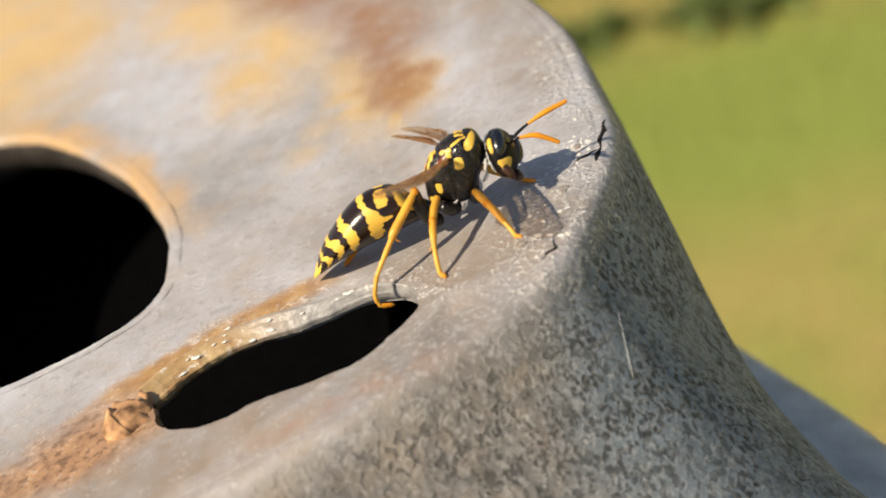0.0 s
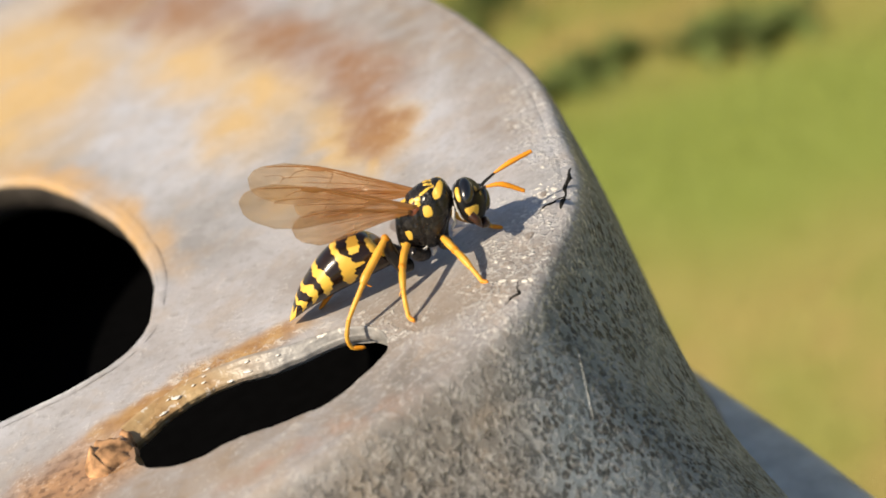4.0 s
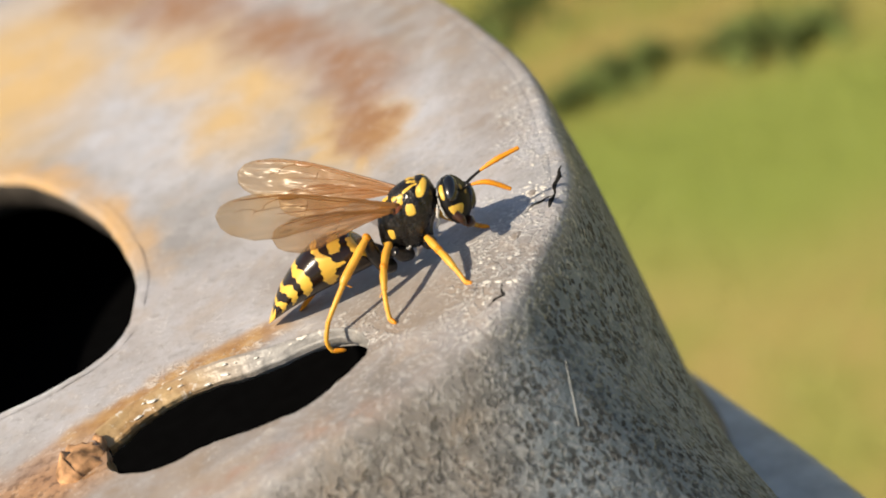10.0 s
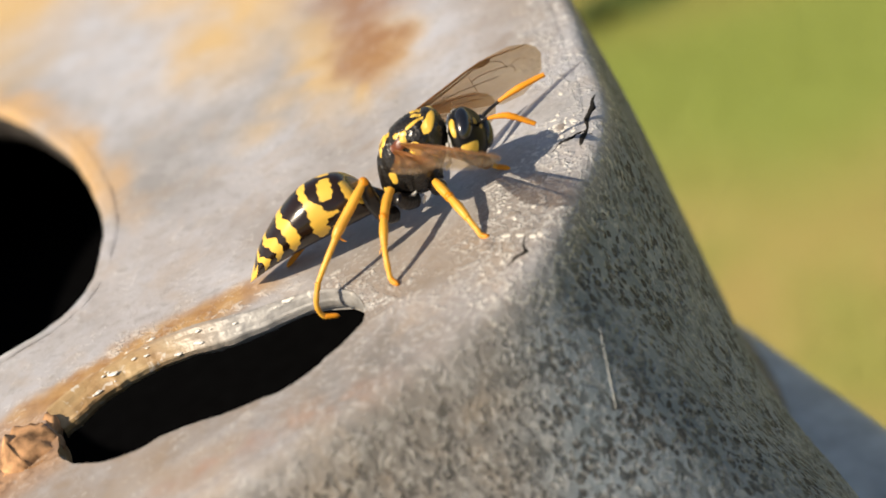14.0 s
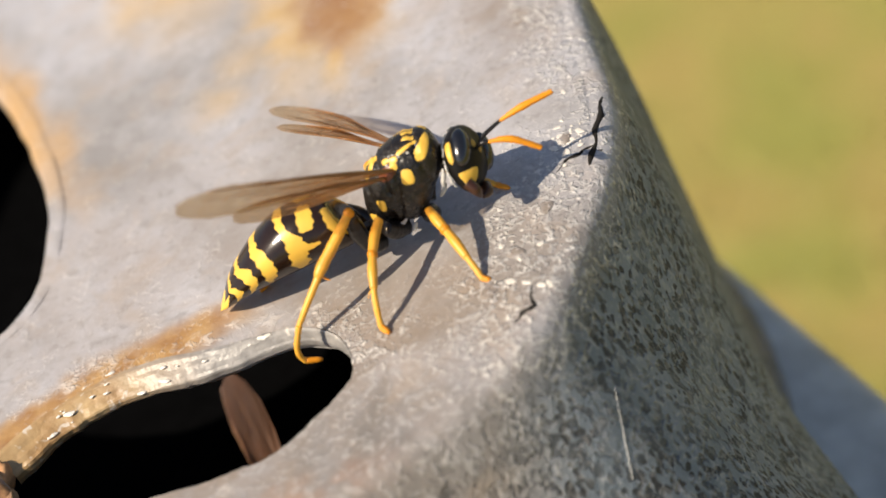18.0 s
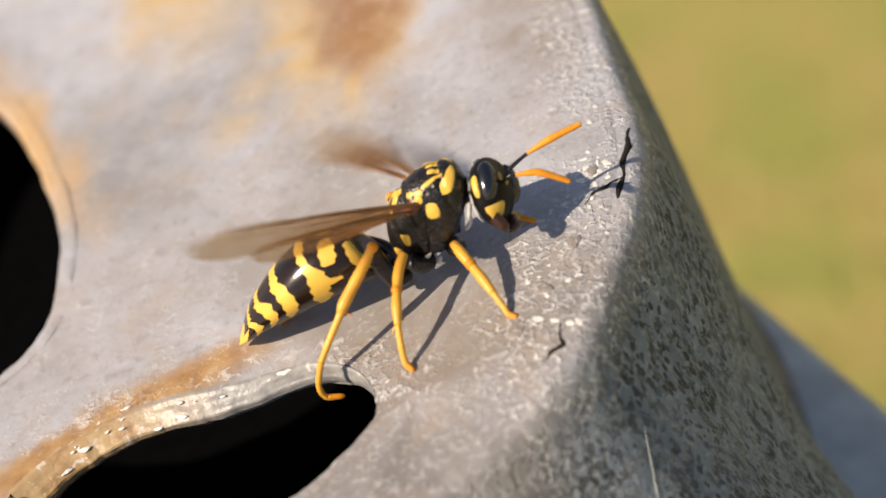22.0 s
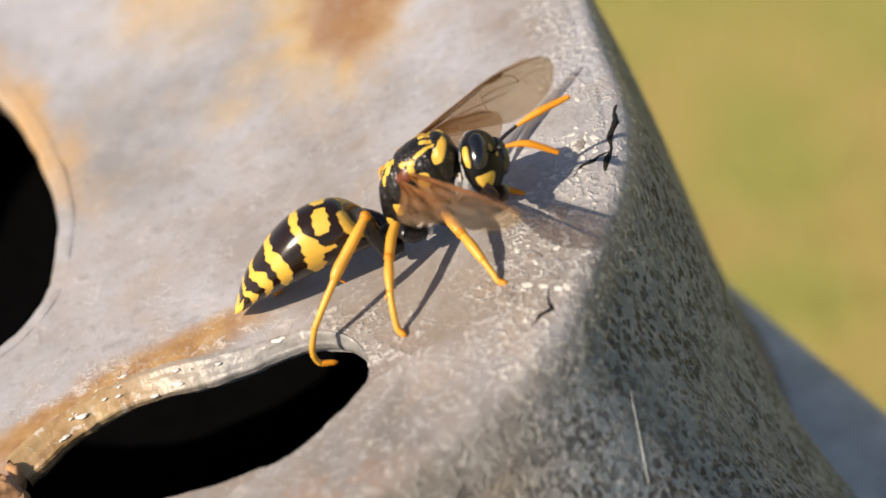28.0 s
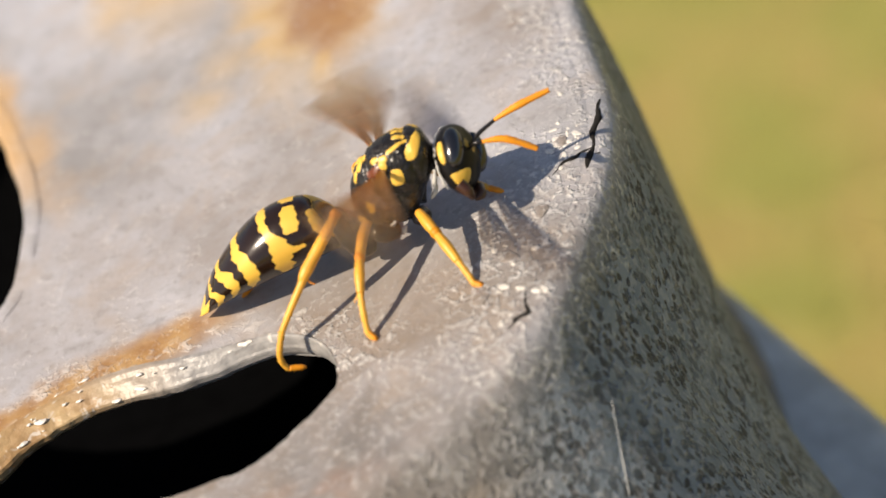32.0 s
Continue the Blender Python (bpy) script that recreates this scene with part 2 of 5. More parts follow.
    rimzone = m.blob((0.0066, 0.0045, -0.0008), (0.0050, 0.0120, 0.0034), -16.0, fine, 0.7)
    rimzone = m.maths("MAXIMUM", rimzone, m.blob((0.0085, 0.0200, -0.0005), (0.0035, 0.0140, 0.0022), 8.0, fine, 0.7))
    rimzone = m.maths("MAXIMUM", rimzone, m.blob((-0.0040, 0.0012, 0.0), (0.0075, 0.0032, 0.003), 0.0, fine, 0.8))
    rimzone = m.maths("MAXIMUM", rimzone, m.maths("MULTIPLY", m.blob((-0.0130, 0.0045, 0.0), (0.0080, 0.0012, 0.003), 8.0, fine, 0.8), 0.35))
    lipzone = m.blob((-0.0085, 0.0040, 0.0), (0.0048, 0.0007, 0.003), 2.0, fine, 0.6)
    for x, y, rx, ry, turn in ((-0.0142, 0.0033, 0.0036, 0.0007, 20.0), (-0.0150, 0.00435, 0.0020, 0.0007, 6.0), (-0.0040, 0.0036, 0.0020, 0.0006, -14.0)):
        lipzone = m.maths("MAXIMUM", lipzone, m.blob((x, y, 0.0), (rx, ry, 0.003), turn, fine, 0.6))
    # pale flakes along the slit's lip, with its glossy highlight painted in
    lip_flecks_shine = m.maths("MULTIPLY", m.ramp(m.noise(1500.0, 3.0, 0.55, 0.5), (0.52, 0.0), (0.63, 0.5)), lipzone)
    sparse = m.ramp(m.noise(700.0, 3.0), (0.48, 0.0), (0.60, 1.0))
    flecks = m.maths("MULTIPLY", flecks, m.maths("ADD", m.maths("MULTIPLY", m.maths("MULTIPLY", rimzone, 0.9), m.maths("ADD", m.maths("MULTIPLY", sparse, 0.7), 0.3)), m.maths("MULTIPLY", sparse, 0.22)))
    # dark pits, mostly on the sides
    stretch = m.add("ShaderNodeVectorMath")
    stretch.operation = "MULTIPLY"
    m.link(m.warped(1800.0, 0.00016), stretch.inputs[0])
    stretch.inputs[1].default_value = (1.0, 1.0, 0.72)

    def pocks(scale, size, share):
        """Separate small hollows: one in some of the cells, of uneven size."""
        n = m.add("ShaderNodeTexVoronoi", Scale=scale)
        m.link(stretch.outputs[0], n.inputs["Vector"])
        rgb = m.add("ShaderNodeSeparateColor")
        m.link(n.outputs["Color"], rgb.inputs[0])
        reach = m.maths("MULTIPLY", m.maths("SUBTRACT", rgb.outputs[0], 1.0 - share, None, True), size / share)
        d = m.maths("SUBTRACT", reach, n.outputs["Distance"])
        return m.maths("MULTIPLY", d, 14.0, None, True)
    patchy = m.ramp(m.noise(260.0, 3.0), (0.34, 0.40), (0.54, 1.0))
    smooth_front = m.blob((-0.0140, -0.0160, -0.006), (0.0165, 0.013, 0.03), 0.0, warp, 0.6)
    # the shade on the right wall, painted as a dark bluish region; the pits are deeper there
    skin = m.maths("MULTIPLY", m.blob((0.0178, 0.0138, -0.012), (0.0150, 0.0300, 0.022), -25.0, m.warped(260.0, 0.003), 0.22), below_rim)
    worm = m.noise(1900.0, 2.0, 0.5, 0.7, stretch.outputs[0])
    grit = m.ramp(worm, (0.40, 1.0), (0.46, 0.0))
    scaly = m.ramp(m.noise(2900.0, 2.0, 0.5, 0.5, stretch.outputs[0]), (0.54, 0.0), (0.60, 1.0))
    pits = m.maths("MAXIMUM", m.maths("MULTIPLY", pocks(2800.0, 0.85, 0.70), m.maths("ADD", skin, 0.2, None, True)), m.maths("MULTIPLY", grit, 0.75))
    front = m.maths("SUBTRACT", 1.0, m.maths("MULTIPLY", smooth_front, 0.75))
    pits = m.maths("MULTIPLY", m.maths("MULTIPLY", pits, patchy), m.maths("MULTIPLY", m.maths("MAXIMUM", below_rim, m.maths("MULTIPLY", rimzone, 0.18)), front))
    scaly = m.maths("MULTIPLY", scaly, m.maths("MULTIPLY", m.maths("MAXIMUM", m.maths("MAXIMUM", m.maths("MULTIPLY", below_rim, 0.34), m.maths("MULTIPLY", apron, 0.40)), m.maths("MULTIPLY", rimzone, 0.9)), front))
    # blue-grey of the wall's shade mixed into the base colour
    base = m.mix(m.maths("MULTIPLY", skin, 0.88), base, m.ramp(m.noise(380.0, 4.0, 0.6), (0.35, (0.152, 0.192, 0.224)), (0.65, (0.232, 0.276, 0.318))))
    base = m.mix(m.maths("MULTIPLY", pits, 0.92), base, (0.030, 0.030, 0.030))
    base = m.mix(m.maths("MULTIPLY", scaly, 0.7), base, (0.54, 0.53, 0.515))
    flecks = m.maths("MAXIMUM", flecks, lip_flecks_shine)
    base = m.mix(m.maths("MULTIPLY", flecks, 0.85), base, (0.80, 0.77, 0.72))
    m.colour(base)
    rough = m.ramp(m.noise(260.0, 4.0), (0.3, 0.36), (0.7, 0.58))
    m.rough(m.maths("ADD", m.maths("SUBTRACT", rough, m.maths("MULTIPLY", flecks, 0.2)), m.maths("MULTIPLY", below_rim, 0.28)))
    h = m.maths("ADD", m.maths("MULTIPLY", m.maths("MULTIPLY", grain, below_rim), 0.5), m.maths("MULTIPLY", pits, -1.0))
    h = m.maths("ADD", h, m.maths("MULTIPLY", m.maths("MULTIPLY", mottle, m.maths("ADD", m.maths("MULTIPLY", below_rim, 0.5), 0.10)), 1.0))
    h = m.maths("ADD", h, m.maths("MULTIPLY", scaly, 0.25))
    h = m.maths("ADD", h, m.maths("MULTIPLY", flecks, 0.35))
    m.bump(h, 0.85, 0.00024)
    return m.mat


def cut_edge():
    """Broken edge of the casting: pale, crystalline, with ochre rust towards one end."""
    m = Mat("cut_edge", 0.42, 0.0, 0.5)
    base = m.ramp(m.noise(900.0, 5.0, 0.65), (0.32, (0.21, 0.200, 0.188)), (0.52, (0.31, 0.297, 0.280)), (0.68, (0.43, 0.41, 0.385)))
    rust = m.blob((-0.0185, 0.0010, -0.001), (0.0105, 0.0070, 0.010), 10.0, m.warped(400.0, 0.003), 0.6)
    base = m.mix(m.maths("MULTIPLY", rust, 0.9), base, m.ramp(m.noise(700.0, 4.0), (0.35, (0.34, 0.19, 0.065)), (0.65, (0.50, 0.34, 0.16))))
    base = m.mix(m.ramp(m.noise(1700.0, 3.0, 0.55, 0.5), (0.60, 0.0), (0.68, 0.7)), base, (0.66, 0.62, 0.55))
    m.colour(base)
    m.bump(m.noise(1300.0, 3.0, 0.6), 0.5, 0.00018)
    return m.mat


def simple(name, colour, rough=0.4, spec=0.5, var=0.15, scale=900.0):
    m = Mat(name, rough, 0.0, spec)
    dark = tuple(c * (1 - var) for c in colour)
    light = tuple(min(1.0, c * (1 + var)) for c in colour)
    m.colour(m.ramp(m.noise(scale, 4.0), (0.35, dark), (0.65, light)))
    m.bump(m.noise(scale * 3, 3.0), 0.25, 0.00004)
    return m.mat


def pitted():
    """Dull black chitin with pits and a bloom of pale hairs."""
    m = Mat("pitted_chitin", 0.45, 0.0, 0.45)
    hair = m.ramp(m.noise(4200.0, 2.0), (0.57, 0.0), (0.70, 1.0))
    m.colour(m.mix(m.maths("MULTIPLY", hair, 0.22), m.ramp(m.noise(700.0, 4.0), (0.35, (0.007, 0.006, 0.006)), (0.7, (0.020, 0.016, 0.013))), (0.16, 0.14, 0.11)))
    m.rough(m.ramp(m.noise(1500.0, 3.0), (0.3, 0.20), (0.7, 0.42)))
    m.bump(m.voronoi(6500.0), 0.5, 0.00005)
    return m.mat


def wing_membrane(name, fill, tone):
    m = Mat(name, 0.28, 0.0, 1.0)
    sep = m.add("ShaderNodeSeparateXYZ")
    m.link(m.coord, sep.inputs[0])
    along = m.add("ShaderNodeMapRange", From_Min=0.0004, From_Max=0.0075, To_Min=0.0, To_Max=1.0)
    m.link(sep.outputs["X"], along.inputs["Value"])
    front = m.add("ShaderNodeMapRange", From_Min=0.0003, From_Max=0.0012, To_Min=0.0, To_Max=0.6)
    m.link(sep.outputs["Y"], front.inputs["Value"])
    amber = m.mix(along.outputs[0], m.ramp(m.noise(500.0, 3.0), (0.3, (0.56, 0.20, 0.035)), (0.7, (0.66, 0.30, 0.07))), m.ramp(m.noise(500.0, 3.0), (0.3, (0.40, 0.29, 0.20)), (0.7, (0.52, 0.42, 0.33))))
    amber = m.mix(front.outputs[0], amber, (0.55, 0.26, 0.06))
    amber = m.mix(tone, amber, (0.64, 0.37, 0.29))
    m.colour(amber)
    fold = m.add("ShaderNodeVectorMath")
    fold.operation = "MULTIPLY"
    m.link(m.coord, fold.inputs[0])
    fold.inputs[1].default_value = (0.28, 1.0, 1.0)
    m.bump(m.noise(1900.0, 1.0, 0.4, 0.3, fold.outputs[0]), 1.0, 0.00042)
    m.bsdf.inputs["Transmission Weight"].default_value = 0.0
    clear = m.add("ShaderNodeBsdfTransparent")
    tint = m.add("ShaderNodeBsdfTranslucent")
    m.link(amber, tint.inputs["Color"])
    clear.inputs["Color"].default_value = (0.98, 0.90, 0.78, 1.0)
    both = m.add("ShaderNodeMixShader")
    both.inputs[0].default_value = 0.4
    m.link(m.bsdf.outputs[0], both.inputs[1])
    m.link(tint.outputs[0], both.inputs[2])
    out = m.add("ShaderNodeMixShader")
    m.link(m.maths("SUBTRACT", fill * 1.3, m.maths("MULTIPLY", along.outputs[0], fill * 0.7)), out.inputs[0])
    m.link(clear.outputs[0], out.inputs[1])
    m.link(both.outputs[0], out.inputs[2])
    m.link(out.outputs[0], m.tree.nodes["Material Output"].inputs["Surface"])
    return m.mat


def lawn_tone(m, young, dry):
    """Green to straw by large patches: a greener belt and strawy ground nearer the post."""
    belt = m.blob((0.02, 1.40, -0.75), (0.9, 0.36, 0.5), -20.0, m.warped(5.0, 0.16), 0.8)
    patches = m.ramp(m.noise(9.0, 3.0), (0.40, 0.0), (0.60, 0.55))
    return m.mix(m.maths("MAXIMUM", m.maths("MULTIPLY", belt, 0.95), patches), dry, young)


def lawn():
    m = Mat("lawn", 0.9, 0.0, 0.2)
    c = lawn_tone(m, (0.215, 0.265, 0.055), (0.36, 0.285, 0.095))
    c = m.mix(m.ramp(m.noise(90.0, 3.0), (0.4, 0.0), (0.7, 0.12)), c, (0.14, 0.15, 0.03))
    m.colour(c)
    m.bump(m.noise(220.0, 4.0), 0.6, 0.006)
    return m.mat


def grass_mat(name, young, dry):
    m = Mat(name, 0.6, 0.0, 0.3)
    isl = m.add("ShaderNodeNewGeometry").outputs["Random Per Island"]
    c = lawn_tone(m, young, dry)
    m.colour(m.mix(m.ramp(isl, (0.0, 0.08), (1.0, 0.0)), c, (0.11, 0.14, 0.02)))
    return m.mat


METAL = cast_metal()
CUT = cut_edge()
DULL = simple("dull_casting", (0.47, 0.475, 0.46), 0.55, 0.5, 0.2, 300.0)
CRACK = simple("crack_shadow", (0.022, 0.020, 0.018), 0.9, 0.1)
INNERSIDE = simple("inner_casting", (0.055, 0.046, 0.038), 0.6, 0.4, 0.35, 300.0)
BRIGHT = simple("bright_flake", (0.74, 0.70, 0.63), 0.35, 0.5, 0.2, 2500.0)
RUST = simple("rust", (0.42, 0.23, 0.115), 0.75, 0.2, 0.6, 1100.0)
# near-black that paints the shade inside the cap; the post shares it
SHADE_BLACK = simple("shade_black", (0.0026, 0.0027, 0.003), 1.0, 0.0)
CHITIN = simple("black_chitin", (0.012, 0.010, 0.010), 0.28, 0.5)
BROWN = simple("brown_chitin", (0.05, 0.018, 0.008), 0.30, 0.5)
YELLOW = simple("yellow_chitin", (0.82, 0.50, 0.075), 0.38, 0.5, 0.08)
LEG = simple("yellow_leg", (0.80, 0.39, 0.045), 0.42, 0.5, 0.12)
GLOSSY = simple("glossy_chitin", (0.020, 0.010, 0.006), 0.20, 0.5, 0.3)
REDDISH = simple("reddish_chitin", (0.16, 0.040, 0.012), 0.35, 0.5)
PALE = simple("pale_hair", (0.62, 0.60, 0.56), 0.5, 0.5)
TAN = simple("tan_chitin", (0.50, 0.30, 0.06), 0.45, 0.4, 0.25)
ORANGE = simple("orange_chitin", (0.76, 0.28, 0.015), 0.45, 0.4, 0.12)
PITTED = pitted()
FACE = simple("face_chitin", (0.008, 0.007, 0.007), 0.42, 0.22)
EYE = simple("eye", (0.008, 0.008, 0.010), 0.19, 1.0)
VEIN = simple("wing_vein", (0.26, 0.115, 0.035), 0.35, 0.5)
WING = wing_membrane("wing_membrane", 0.42, 0.0)
# inner wasp's wing: more opaque, the sun's sheen partly put into the colour
SHEEN = wing_membrane("sheen_wing_membrane", 0.95, 0.55)
GROUND = lawn()
BLADE = grass_mat("grass_blade", (0.245, 0.305, 0.065), (0.39, 0.318, 0.105))
SHRUB = simple("dark_leaf", (0.105, 0.138, 0.038), 0.7, 0.2, 0.4, 30.0)


# ---- mesh helpers ----
def part(name, bm, material, parent=None, label="", smooth=True):
    me = bpy.data.meshes.new(name)
    bmesh.ops.recalc_face_normals(bm, faces=bm.faces)
    bm.to_mesh(me)
    bm.free()
    for mt in (material if isinstance(material, (list, tuple)) else [material]):
        me.materials.append(mt)
    if smooth:
        me.polygons.foreach_set("use_smooth", [True] * len(me.polygons))
    ob = new(name, me)
    if parent is not None:
        ob.parent = parent
    return tagged(ob, label)


def thing(name, where, label, category, group="", kind=""):
    ob = new(name)
    ob.empty_display_size = 0.002
    ob.matrix_world = where
    return tagged(ob, label, category, group, kind)


def smooth_loop(points, n, closed=True):
    """Catmull-Rom through the points, n samples a span."""
    pts = [Vector(p) for p in points]
    k = len(pts)
    out = []
    for i in range(k if closed else k - 1):
        if closed:
            p0, p1, p2, p3 = pts[(i - 1) % k], pts[i], pts[(i + 1) % k], pts[(i + 2) % k]
        else:
            p0, p1, p2, p3 = pts[max(i - 1, 0)], pts[i], pts[i + 1], pts[min(i + 2, k - 1)]
        for j in range(n):
            t = j / n
            out.append(0.5 * ((2 * p1) + (p2 - p0) * t + (2 * p0 - 5 * p1 + 4 * p2 - p3) * t * t + (3 * p1 - p0 - 3 * p2 + p3) * t ** 3))
    if not closed:
        out.append(pts[-1])
    return out


def tube(bm, points, radii, sides=10, flat=1.0, steps=6, knots=0.0):
    """A round limb through the points (mm), with radii (mm) at the points."""
    pts = smooth_loop(points, steps, closed=False)
    rr = [radii[min(int(i / steps), len(radii) - 2)] * (1 - (i % steps) / steps) + radii[min(int(i / steps), len(radii) - 2) + 1] * ((i % steps) / steps) for i in range(len(pts) - 1)] + [radii[-1]]
    rr = [r * (1 + knots * math.sin(i * 2.3 + r * 40) + knots * 0.6 * math.sin(i * 0.9)) for i, r in enumerate(rr)]
    rings = []
    up = Vector((0.13, 0.31, 0.94))
    for i, p in enumerate(pts):
        d = (pts[min(i + 1, len(pts) - 1)] - pts[max(i - 1, 0)]).normalized()
        a = d.cross(up).normalized()
        b = a.cross(d)
        rings.append([bm.verts.new((p + (a * math.cos(q) + b * math.sin(q) * flat) * rr[i]) * MM) for q in [2 * math.pi * s / sides for s in range(sides)]])
    for r0, r1 in zip(rings, rings[1:]):
        for s in range(sides):
            bm.faces.new((r0[s], r0[(s + 1) % sides], r1[(s + 1) % sides], r1[s]))
    bm.faces.new(rings[0][::-1])
    bm.faces.new(rings[-1])


def loft(stations, sides, pattern=None, span=8, caps=True):
    """Rings along x: (x, z, ry, rz, tilt) in mm. pattern(a, psi, x) gives the material index; psi 0 is the back, +-180 the belly."""
    bm = bmesh.new()
    vec = smooth_loop([(s[0], s[1], s[2]) for s in stations], span, False)
    vec2 = smooth_loop([(s[3], s[4] if len(s) > 4 else 0.0, 0.0) for s in stations], span, False)
    rings = []
    for (x, z, ry), (rz, tilt, _) in zip(vec, vec2):
        ry, rz = max(ry, 0.01), max(rz, 0.01)
        ct, st = math.cos(radians(tilt)), math.sin(radians(tilt))
        ring = []
        for s in range(sides):
            q = 2 * math.pi * s / sides
            yy, zz = ry * math.sin(q), rz * math.cos(q)
            ring.append(bm.verts.new(Vector((x - zz * st, yy, z + zz * ct)) * MM))
        rings.append(ring)
    n = len(rings) - 1
    for i in range(n):
        for s in range(sides):
            f = bm.faces.new((rings[i][s], rings[i][(s + 1) % sides], rings[i + 1][(s + 1) % sides], rings[i + 1][s]))
            if pattern:
                psi = ((s + 0.5) * 360 / sides + 180) % 360 - 180
                f.material_index = pattern((i + 0.5) / n, psi, 0.5 * (vec[i][0] + vec[i + 1][0]))
    if caps:
        bm.faces.new(rings[0])
        bm.faces.new(rings[-1][::-1])
    return bm


def ball(bm, c, r, seg=16, turn=None):
    made = bmesh.ops.create_uvsphere(bm, u_segments=seg, v_segments=max(6, seg // 2 + 2), radius=1.0)["verts"]
    m = Matrix.Translation(Vector(c) * MM) @ (turn or Matrix.Identity(4)) @ Matrix.Diagonal((r[0] * MM, r[1] * MM, r[2] * MM, 1))
    bmesh.ops.transform(bm, matrix=m, verts=made)


# ---- ground ----
def build_ground():
    bm = bmesh.new()
    n = 60
    g = [[bm.verts.new((math.copysign(abs(i / n * 2 - 1) ** 2.2, i - n / 2) * 60, math.copysign(abs(j / n * 2 - 1) ** 2.2, j - n / 2) * 60, 0)) for j in range(n + 1)] for i in range(n + 1)]
    for i in range(n):
        for j in range(n):
            bm.faces.new((g[i][j], g[i + 1][j], g[i + 1][j + 1], g[i][j + 1]))
    for v in bm.verts:
        d = min(1.0, v.co.length / 3)
        v.co.z = -0.75 + 0.02 * d * noise.noise(v.co * 1.3)
    ob = part("ground", bm, GROUND)
    tagged(ob, "dry sunlit lawn of short yellow-green grass", "lawn", kind="structure")


def grass_patch(name, x0, x1, y0, y1, count, size, width, material, label, category, seed):
    rnd = random.Random(seed)
    v, f = [], []
    for _ in range(count):
        r = math.sqrt(rnd.random()) * (1 + 0.25 * rnd.gauss(0, 1))
        a = rnd.uniform(0, 6.283)
        x, y = (x0 + x1) / 2 + math.cos(a) * r * (x1 - x0) / 2, (y0 + y1) / 2 + math.sin(a) * r * (y1 - y0) / 2
        h, w, a = size * rnd.uniform(0.5, 1.3), width * rnd.uniform(0.6, 1.3), rnd.uniform(0, 6.283)
        lx, ly = rnd.gauss(0, 0.45) * h, rnd.gauss(0, 0.45) * h
        dx, dy = math.cos(a) * w, math.sin(a) * w
        b = len(v)
        v += [(x - dx, y - dy, -0.76), (x + dx, y + dy, -0.76), (x + dx * 0.8 + lx * 0.4, y + dy * 0.8 + ly * 0.4, -0.76 + h * 0.6),
              (x - dx * 0.8 + lx * 0.4, y - dy * 0.8 + ly * 0.4, -0.76 + h * 0.6), (x + lx, y + ly, -0.76 + h)]
        f += [(b, b + 1, b + 2, b + 3), (b + 3, b + 2, b + 4)]
    me = bpy.data.meshes.new(name)
    me.from_pydata(v, [], f)
    me.materials.append(material)
    tagged(new(name, me), label, category, kind="stuff")


# ---- the bell-shaped metal post cap ----
RIM = [(10.7, 11), (10.1, 18), (8.9, 27), (6.0, 36.5), (-0.8, 53), (-14, 76), (-36, 98), (-60, 104), (-82, 85), (-88, 50),
       (-76, 14), (-52, -9), (-28, -13), (-13, -11.5), (-2, -7.5), (5.5, -2.7), (9.1, 4.2)]
# outward offset from the rim and height, in mm
PROFILE = [(-2.6, 0.0), (-1.55, -0.02), (-1.28, -0.07), (-1.02, -0.065), (-0.58, -0.15), (-0.20, -0.60), (0.02, -1.75), (0.2, -3.6), (0.4, -5.5), (0.6, -8.0), (0.75, -11.0), (0.85, -14.0),
           (0.95, -17.0), (1.05, -20.0), (1.15, -22.0), (1.2, -24.0), (1.35, -27.0), (1.7, -30.0), (2.6, -32.5)]
FLANGE = [(-4, 60), (3, 48), (9.8, 35.6), (12.1, 31.0), (14.3, 26.6), (16.6, 22.0), (19.2, 16.2), (24, 5), (28, -8), (30, -22), (25, -42), (-4, -58), (-44, -62), (-86, -44), (-108, 4), (-104, 62), (-70, 108), (-34, 98)]
HOLE = [(-18.9, 15.2), (-19.5, 19.2), (-21.6, 24.8), (-24.9, 31.5), (-30.0, 38.9), (-35.6, 44.8), (-41.5, 46.2), (-46.5, 36), (-45.5, 22), (-39, 11.2), (-31, 7.0), (-25.6, 7.2), (-22.4, 8.1), (-20.2, 9.5), (-19.0, 12.0)]
SLIT = [(-1.8, 0.0), (-2.6, 2.1), (-4.0, 3.1), (-5.4, 3.55), (-7.9, 3.45), (-9.5, 3.5), (-11.2, 3.65), (-13.0, 3.6), (-15.0, 3.05), (-17.2, 2.0), (-18.8, 0.6), (-17.6, -1.6), (-17.0, -3.6), (-14.6, -4.9), (-12.5, -4.8),
        (-11.2, -4.35), (-8.4, -4.2), (-6.8, -4.0), (-5.2, -3.7), (-3.2, -2.2), (-2.1, -1.1)]
# far edge of the slit, where the casting has broken away: top edge, fall of the broken face inwards and down
BREAK = [(-1.75, 0.1, 0.05, 0.8), (-2.2, 1.3, 0.10, 0.5), (-2.9, 2.3, 0.15, 0.5), (-4.0, 3.05, 0.24, 0.52), (-5.4, 3.5, 0.38, 0.58), (-7.9, 3.4, 0.58, 0.64), (-9.5, 3.45, 0.75, 0.70), (-11.2, 3.6, 0.88, 0.65), (-13.0, 3.55, 0.90, 0.62), (-15.0, 3.0, 0.85, 0.62), (-17.2, 1.95, 0.90, 0.70), (-18.7, 0.7, 0.80, 0.8)]


